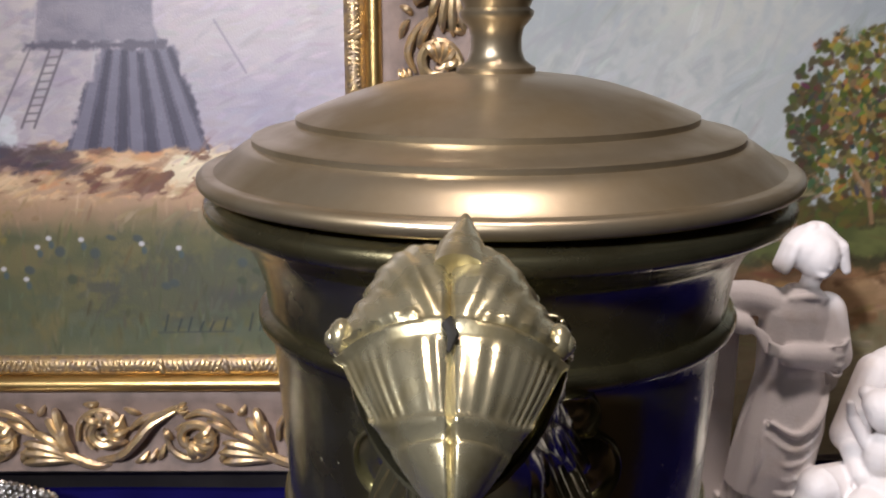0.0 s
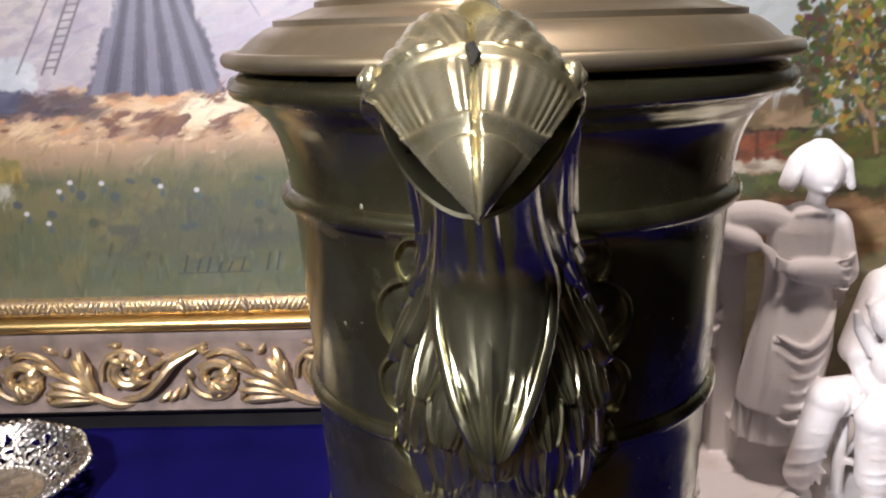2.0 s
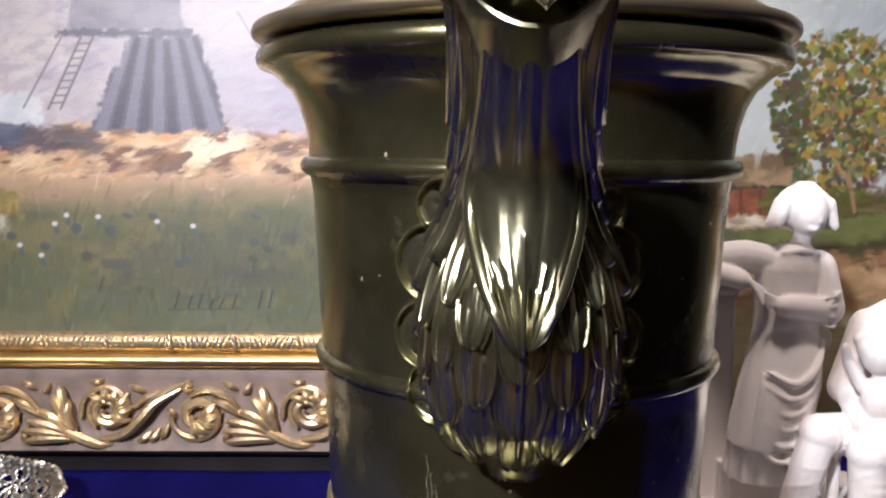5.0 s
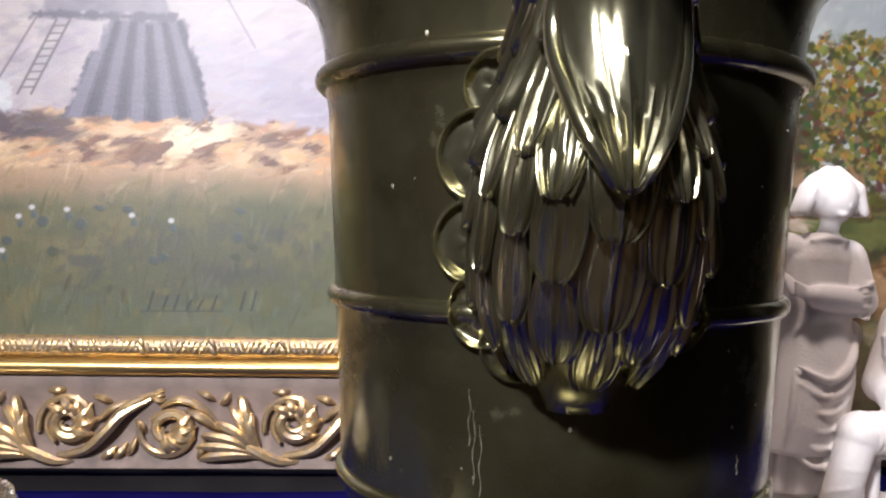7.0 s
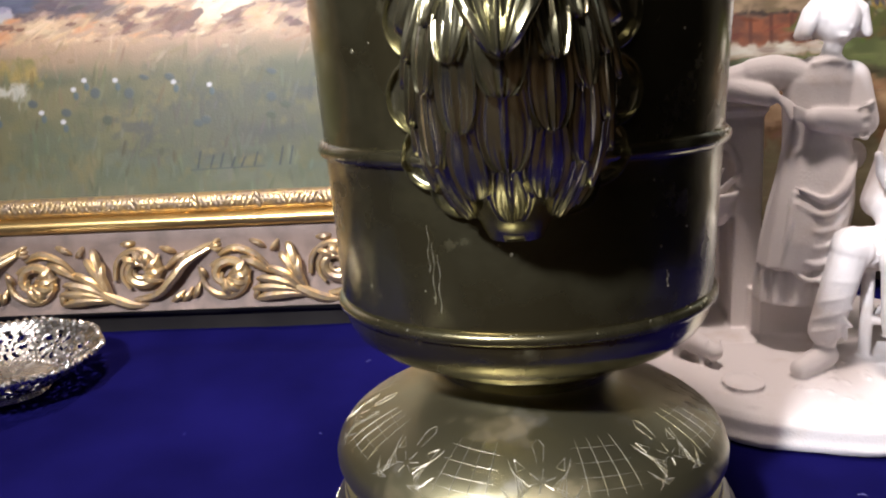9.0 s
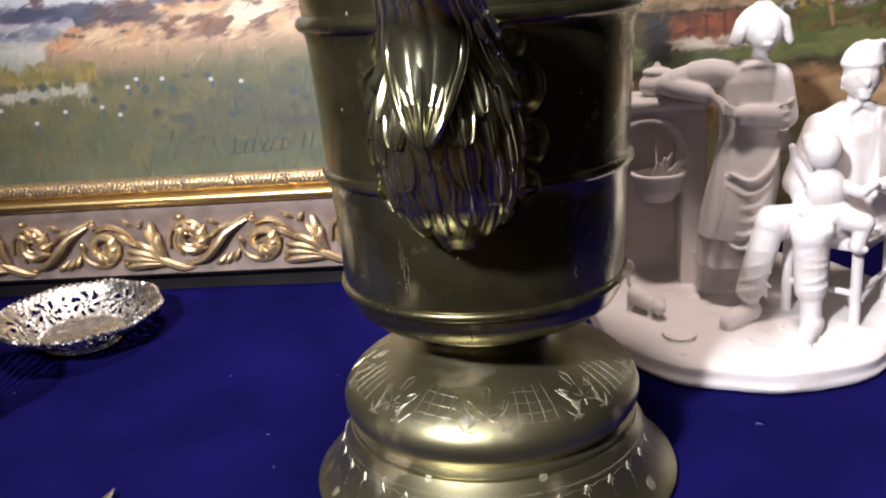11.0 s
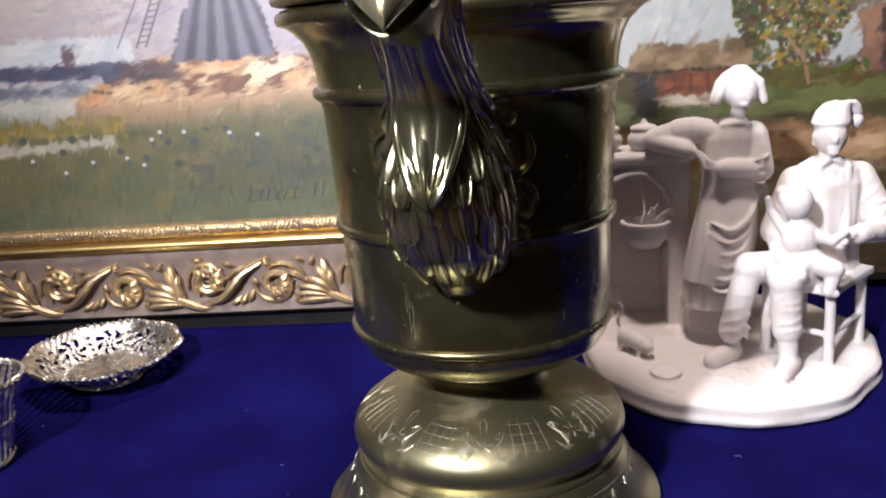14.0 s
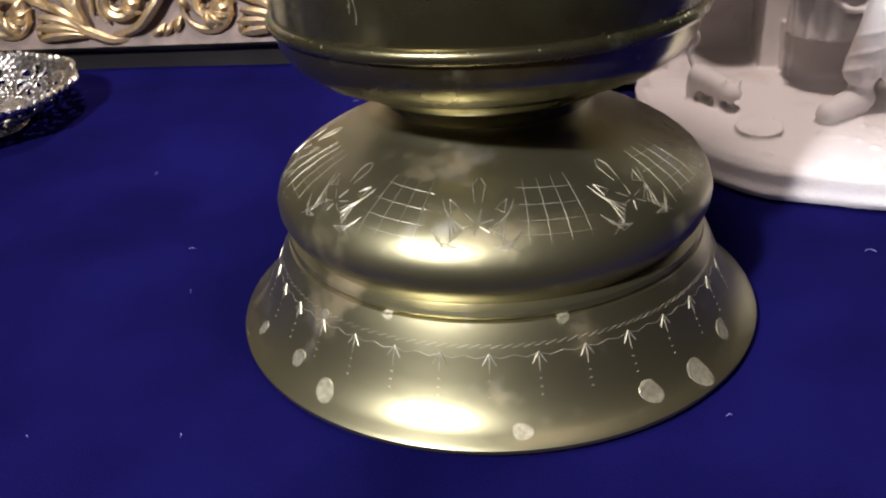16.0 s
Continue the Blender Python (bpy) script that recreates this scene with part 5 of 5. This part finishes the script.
    for c in ((0.177, 0.130), (0.209, 0.112)):
        for k in range(9):
            a = 2 * math.pi * k / 9
            z = 0.050 if c[0] < 0.2 else 0.060
            capsule(bm, (c[0] + 0.0075 * math.cos(a), c[1] + 0.0075 * math.sin(a), z + 0.004), (c[0] + 0.0090 * math.cos(a), c[1] + 0.0090 * math.sin(a), z - 0.004 + 0.002 * (k % 2)), 0.0026, 0.0012, 6)
    for k in range(4):
        capsule(bm, (0.180, 0.1215, 0.090 - 0.010 * k), (0.186, 0.1225, 0.084 - 0.010 * k), 0.0012, 0.0012, 6)
    # creases in sleeves, breeches and jacket
    for a, c, r, n in (((0.2695, 0.157, 0.154), (0.2865, 0.148, 0.118), 0.0116, 5), ((0.236, 0.152, 0.090), (0.186, 0.128, 0.098), 0.0122, 7), ((0.186, 0.128, 0.097), (0.1745, 0.130, 0.050), 0.0099, 5), ((0.207, 0.112, 0.091), (0.2085, 0.112, 0.056), 0.0109, 5), ((0.286, 0.147, 0.117), (0.261, 0.128, 0.119), 0.0086, 3)):
        a, c = Vector(a), Vector(c)
        d = (c - a).normalized()
        u = d.cross(Vector((0, -1, 0.3))).normalized()
        w = u.cross(d)
        for k in range(n):
            mid, turn = a.lerp(c, (k + 0.5 + 0.3 * rnd.random()) / n), rnd.random() - 0.5
            P = [mid + (w * math.cos(q) + u * math.sin(q)) * r * 0.97 + d * (0.0040 * q * (turn * 2 + 0.6)) for q in [turn * 1.2 + (i / 8 - 0.5) * 2.4 for i in range(9)]]
            if (w.y > 0):
                P = [mid - (p - mid) for p in P]
            tube(bm, P, [0.0003 + 0.0006 * math.sin(math.pi * i / 8) for i in range(9)], 6)
    # child on the knee
    ball(bm, (0.2185, 0.122, 0.119), (0.0128, 0.0108, 0.0155))
    ball(bm, (0.2215, 0.120, 0.104), (0.0150, 0.0118, 0.0098))
    ball(bm, (0.2160, 0.123, 0.1450), (0.0112, 0.0114, 0.0126))
    ball(bm, (0.2140, 0.125, 0.1475), (0.0104, 0.0108, 0.0088))
    ball(bm, (0.2095, 0.133, 0.1510), (0.0050, 0.0050, 0.0050))
    capsule(bm, (0.2235, 0.120, 0.124), (0.2380, 0.115, 0.118), 0.0048, 0.0040)
    capsule(bm, (0.2380, 0.115, 0.118), (0.2480, 0.119, 0.1225), 0.0038, 0.0028)
    capsule(bm, (0.2080, 0.126, 0.126), (0.2000, 0.128, 0.139), 0.0044, 0.0034)
    capsule(bm, (0.2000, 0.128, 0.139), (0.1975, 0.127, 0.148), 0.0030, 0.0024)
    capsule(bm, (0.2240, 0.117, 0.103), (0.2385, 0.110, 0.099), 0.0082, 0.0070)
    capsule(bm, (0.2385, 0.110, 0.098), (0.2350, 0.109, 0.084), 0.0060, 0.0046)
    capsule(bm, (0.2345, 0.112, 0.0845), (0.2390, 0.107, 0.0825), 0.0036, 0.0028)
    capsule(bm, (0.2160, 0.118, 0.101), (0.2140, 0.106, 0.097), 0.0066, 0.0054)
    # cat with its tail up, a saucer
    capsule(bm, (0.101, 0.150, 0.042), (0.112, 0.139, 0.038), 0.0068, 0.0056)
    ball(bm, (0.1145, 0.135, 0.0375), (0.0052, 0.0054, 0.0048))
    for s in (-1, 1):
        capsule(bm, (0.1145 + s * 0.003, 0.1355, 0.041), (0.1148 + s * 0.0036, 0.1355, 0.0448), 0.0016, 0.0005, 6)
        capsule(bm, (0.111 + s * 0.003, 0.139, 0.036), (0.112 + s * 0.0032, 0.137, 0.0285), 0.0021, 0.0018, 6)
        capsule(bm, (0.101 + s * 0.004, 0.150, 0.038), (0.101 + s * 0.0045, 0.149, 0.030), 0.0034, 0.0022, 6)
    for a, c in zip(spline([(0.099, 0.154, 0.044), (0.096, 0.157, 0.053), (0.099, 0.156, 0.061), (0.097, 0.155, 0.066)], 4), spline([(0.099, 0.154, 0.044), (0.096, 0.157, 0.053), (0.099, 0.156, 0.061), (0.097, 0.155, 0.066)], 4)[1:]):
        capsule(bm, a, c, 0.0019, 0.0017, 6)
    sx, sy = 0.124, 0.111
    loft(bm, [[g(sx + r * math.cos(a), sy + r * math.sin(a), z) for a in [2 * math.pi * i / 32 for i in range(32)]] for r, z in ((0.001, -0.002), (0.009, -0.002), (0.0115, 0.0030), (0.0122, 0.0036), (0.0110, 0.0038), (0.0085, 0.0022), (0.001, 0.0020))])
    # crumbs and leaves on the ground
    for k in range(26):
        x, y = 0.12 + 0.13 * rnd.random(), 0.085 + 0.05 * rnd.random()
        ball(bm, g(x, y, 0.0004), (0.002 + 0.002 * rnd.random(), 0.0014, 0.0009), Matrix.Rotation(rnd.random() * 3, 4, "Z"), 8, 6)
    ob = part("porcelain_figurine", bm, BISQUE, None, angle=0)
    tagged(ob, "white bisque porcelain family group beside a hearth, on oval base", "figurine")
    mod = ob.modifiers.new("fuse", "REMESH")
    mod.mode, mod.voxel_size, mod.use_smooth_shade = "VOXEL", 0.00105, True
    mod = ob.modifiers.new("soften", "SMOOTH")
    mod.factor, mod.iterations = 0.5, 2


figurine()


# ---- silver ----
def pierced_basket():
    t = thing("silver_basket", "round pierced silver basket with a lobed rim lying on velvet", "basket", m=pose(-0.322, 0.166, cloth_height(-0.322, 0.166), 5, 0, 9))
    bm = bmesh.new()
    nt, nr = 420, 50
    grid = []

    def shape(a, f):
        lob = 1 + 0.022 * math.cos(9 * a) * f ** 3
        r = 0.006 + 0.051 * f
        z = 0.0030 + 0.0200 * max(0.0, (f - 0.45) / 0.55) ** 1.25
        chase = 0.0006 * math.sin(67 * a) * math.sin(60 * f) * (f > 0.46)
        return Vector((r * 1.08 * lob * math.cos(a), r * 0.97 * lob * math.sin(a), z + chase))

    for k in range(nr + 1):
        grid.append([bm.verts.new(shape(2 * math.pi * i / nt, k / nr)) for i in range(nt)])
    for k in range(nr):
        for i in range(nt):
            f, a = (k + 0.5) / nr, 2 * math.pi * (i + 0.5) / nt
            hole, n = False, 9
            m = (a * n / (2 * math.pi)) % 1 - 0.5
            u, v = m * 2 * math.pi / n * 0.048, (f - 0.705) * 0.062
            rr, ang = math.hypot(u, v), math.atan2(v, u)
            if rr < 0.0132:
                hole = (0.0060 < rr < 0.0120 and math.sin(7 * ang + rr * 380) > 0.25) or (0.0020 < rr < 0.0044 and math.sin(5 * ang) > 0.45)
            elif 0.52 < f < 0.9 and abs(m) > 0.43:
                hole = math.sin(f * 62) > 0.75
            if not hole:
                j = (i + 1) % nt
                bm.faces.new((grid[k][i], grid[k][j], grid[k + 1][j], grid[k + 1][i]))
    bm.faces.new(grid[0][::-1])
    bmesh.ops.delete(bm, geom=[v for v in bm.verts if not v.link_faces], context="VERTS")
    ob = part("bowl", bm, SILVER, t, "pierced rosettes in the sides", angle=60)
    mod = ob.modifiers.new("sheet", "SOLIDIFY")
    mod.thickness = 0.0012
    bm = bmesh.new()
    pts = [shape(2 * math.pi * i / 360, 1.0) + Vector((0, 0, 0.0004 * math.sin(60 * 2 * math.pi * i / 360))) for i in range(361)]
    tube(bm, pts, [0.0016 + 0.0007 * math.sin(72 * 2 * math.pi * i / 360 + 1) for i in range(361)], 8)
    part("rim", bm, SILVER, t, "chased scroll rim")
    bm = bmesh.new()
    loft(bm, [[(r * math.cos(a), r * 0.9 * math.sin(a), z) for a in [2 * math.pi * i / 48 for i in range(48)]] for r, z in ((0.028, 0.0035), (0.030, 0.0), (0.031, -0.001), (0.029, -0.001), (0.026, 0.003))], caps=False)
    part("foot_ring", bm, SILVER, t)


pierced_basket()


def slatted_cup():
    c = (-0.372, 0.052)
    z0 = cloth_height(*c)
    t = thing("silver_cup", "small slatted silver cup with a gadrooned rim", "cup", m=pose(c[0], c[1], z0, 0, 0, 0))
    for k in range(30):
        a = 2 * math.pi * k / 30
        bm = bmesh.new()
        d, s = Vector((math.cos(a), math.sin(a), 0)), Vector((-math.sin(a), math.cos(a), 0))
        rings = []
        for z, r, w in ((0.004, 0.026, 0.0016), (0.025, 0.030, 0.0019), (0.045, 0.034, 0.0021), (0.060, 0.040, 0.0024)):
            rings.append([d * (r + o) + s * q * w + Vector((0, 0, z)) for q, o in ((-1, 0), (0, 0.0009), (1, 0), (1, -0.001), (-1, -0.001))])
        loft(bm, rings)
        part("slat", bm, SILVER, t)
    for name, r, z, th, lobes in (("rim", 0.0415, 0.062, 0.0022, 42), ("middle_band", 0.0318, 0.032, 0.0009, 0), ("base_ring", 0.0265, 0.003, 0.0022, 0)):
        bm = bmesh.new()
        n = 210
        tube(bm, [(r * math.cos(2 * math.pi * i / n), r * math.sin(2 * math.pi * i / n), z) for i in range(n + 1)], [th * (1 + (0.35 * math.sin(2 * math.pi * lobes * i / n) if lobes else 0)) for i in range(n + 1)], 8)
        part(name, bm, SILVER, t)
    bm = bmesh.new()
    loft(bm, [[(r * math.cos(a), r * math.sin(a), z) for a in [2 * math.pi * i / 48 for i in range(48)]] for r, z in ((0.001, 0.0035), (0.026, 0.0035), (0.0275, 0.001), (0.001, 0.001))])
    part("base", bm, SILVER, t)


slatted_cup()


def knife():
    t = thing("knife", "pale steel table knife with a pointed blade on velvet", "knife")
    tip, tail = Vector((-0.2158, -0.0240, 0.0)), Vector((-0.2215, -0.1900, 0.0))
    d = (tail - tip).normalized()
    s = Vector((-d.y, d.x, 0))
    bm = bmesh.new()
    rings = []
    for f, w, h in ((0.0, 0.0002, 0.0003), (0.06, 0.0022, 0.0008), (0.15, 0.0042, 0.0013), (0.3, 0.0062, 0.0017), (0.5, 0.0076, 0.002), (0.8, 0.0082, 0.0022), (1.0, 0.0080, 0.0024)):
        c = tip + d * (0.115 * f) + Vector((0, 0, 0.0035 - 0.0012 * f))
        rings.append([c - s * w, c + s * w * 0.15 + Vector((0, 0, h)), c + s * w, c + s * w * 0.15 - Vector((0, 0, h))])
    loft(bm, rings)
    part("blade", bm, STEEL, t, angle=20)
    bm = bmesh.new()
    e = tip + d * 0.113
    tube(bm, [e + d * q + Vector((0, 0, 0.0045)) for q in (0, 0.004, 0.02, 0.05, 0.066, 0.072)], [0.004, 0.0052, 0.0056, 0.0066, 0.006, 0.002], 14, (0, 0, 1, 0.65))
    part("handle", bm, STEEL, t, "plain pale metal handle")


knife()
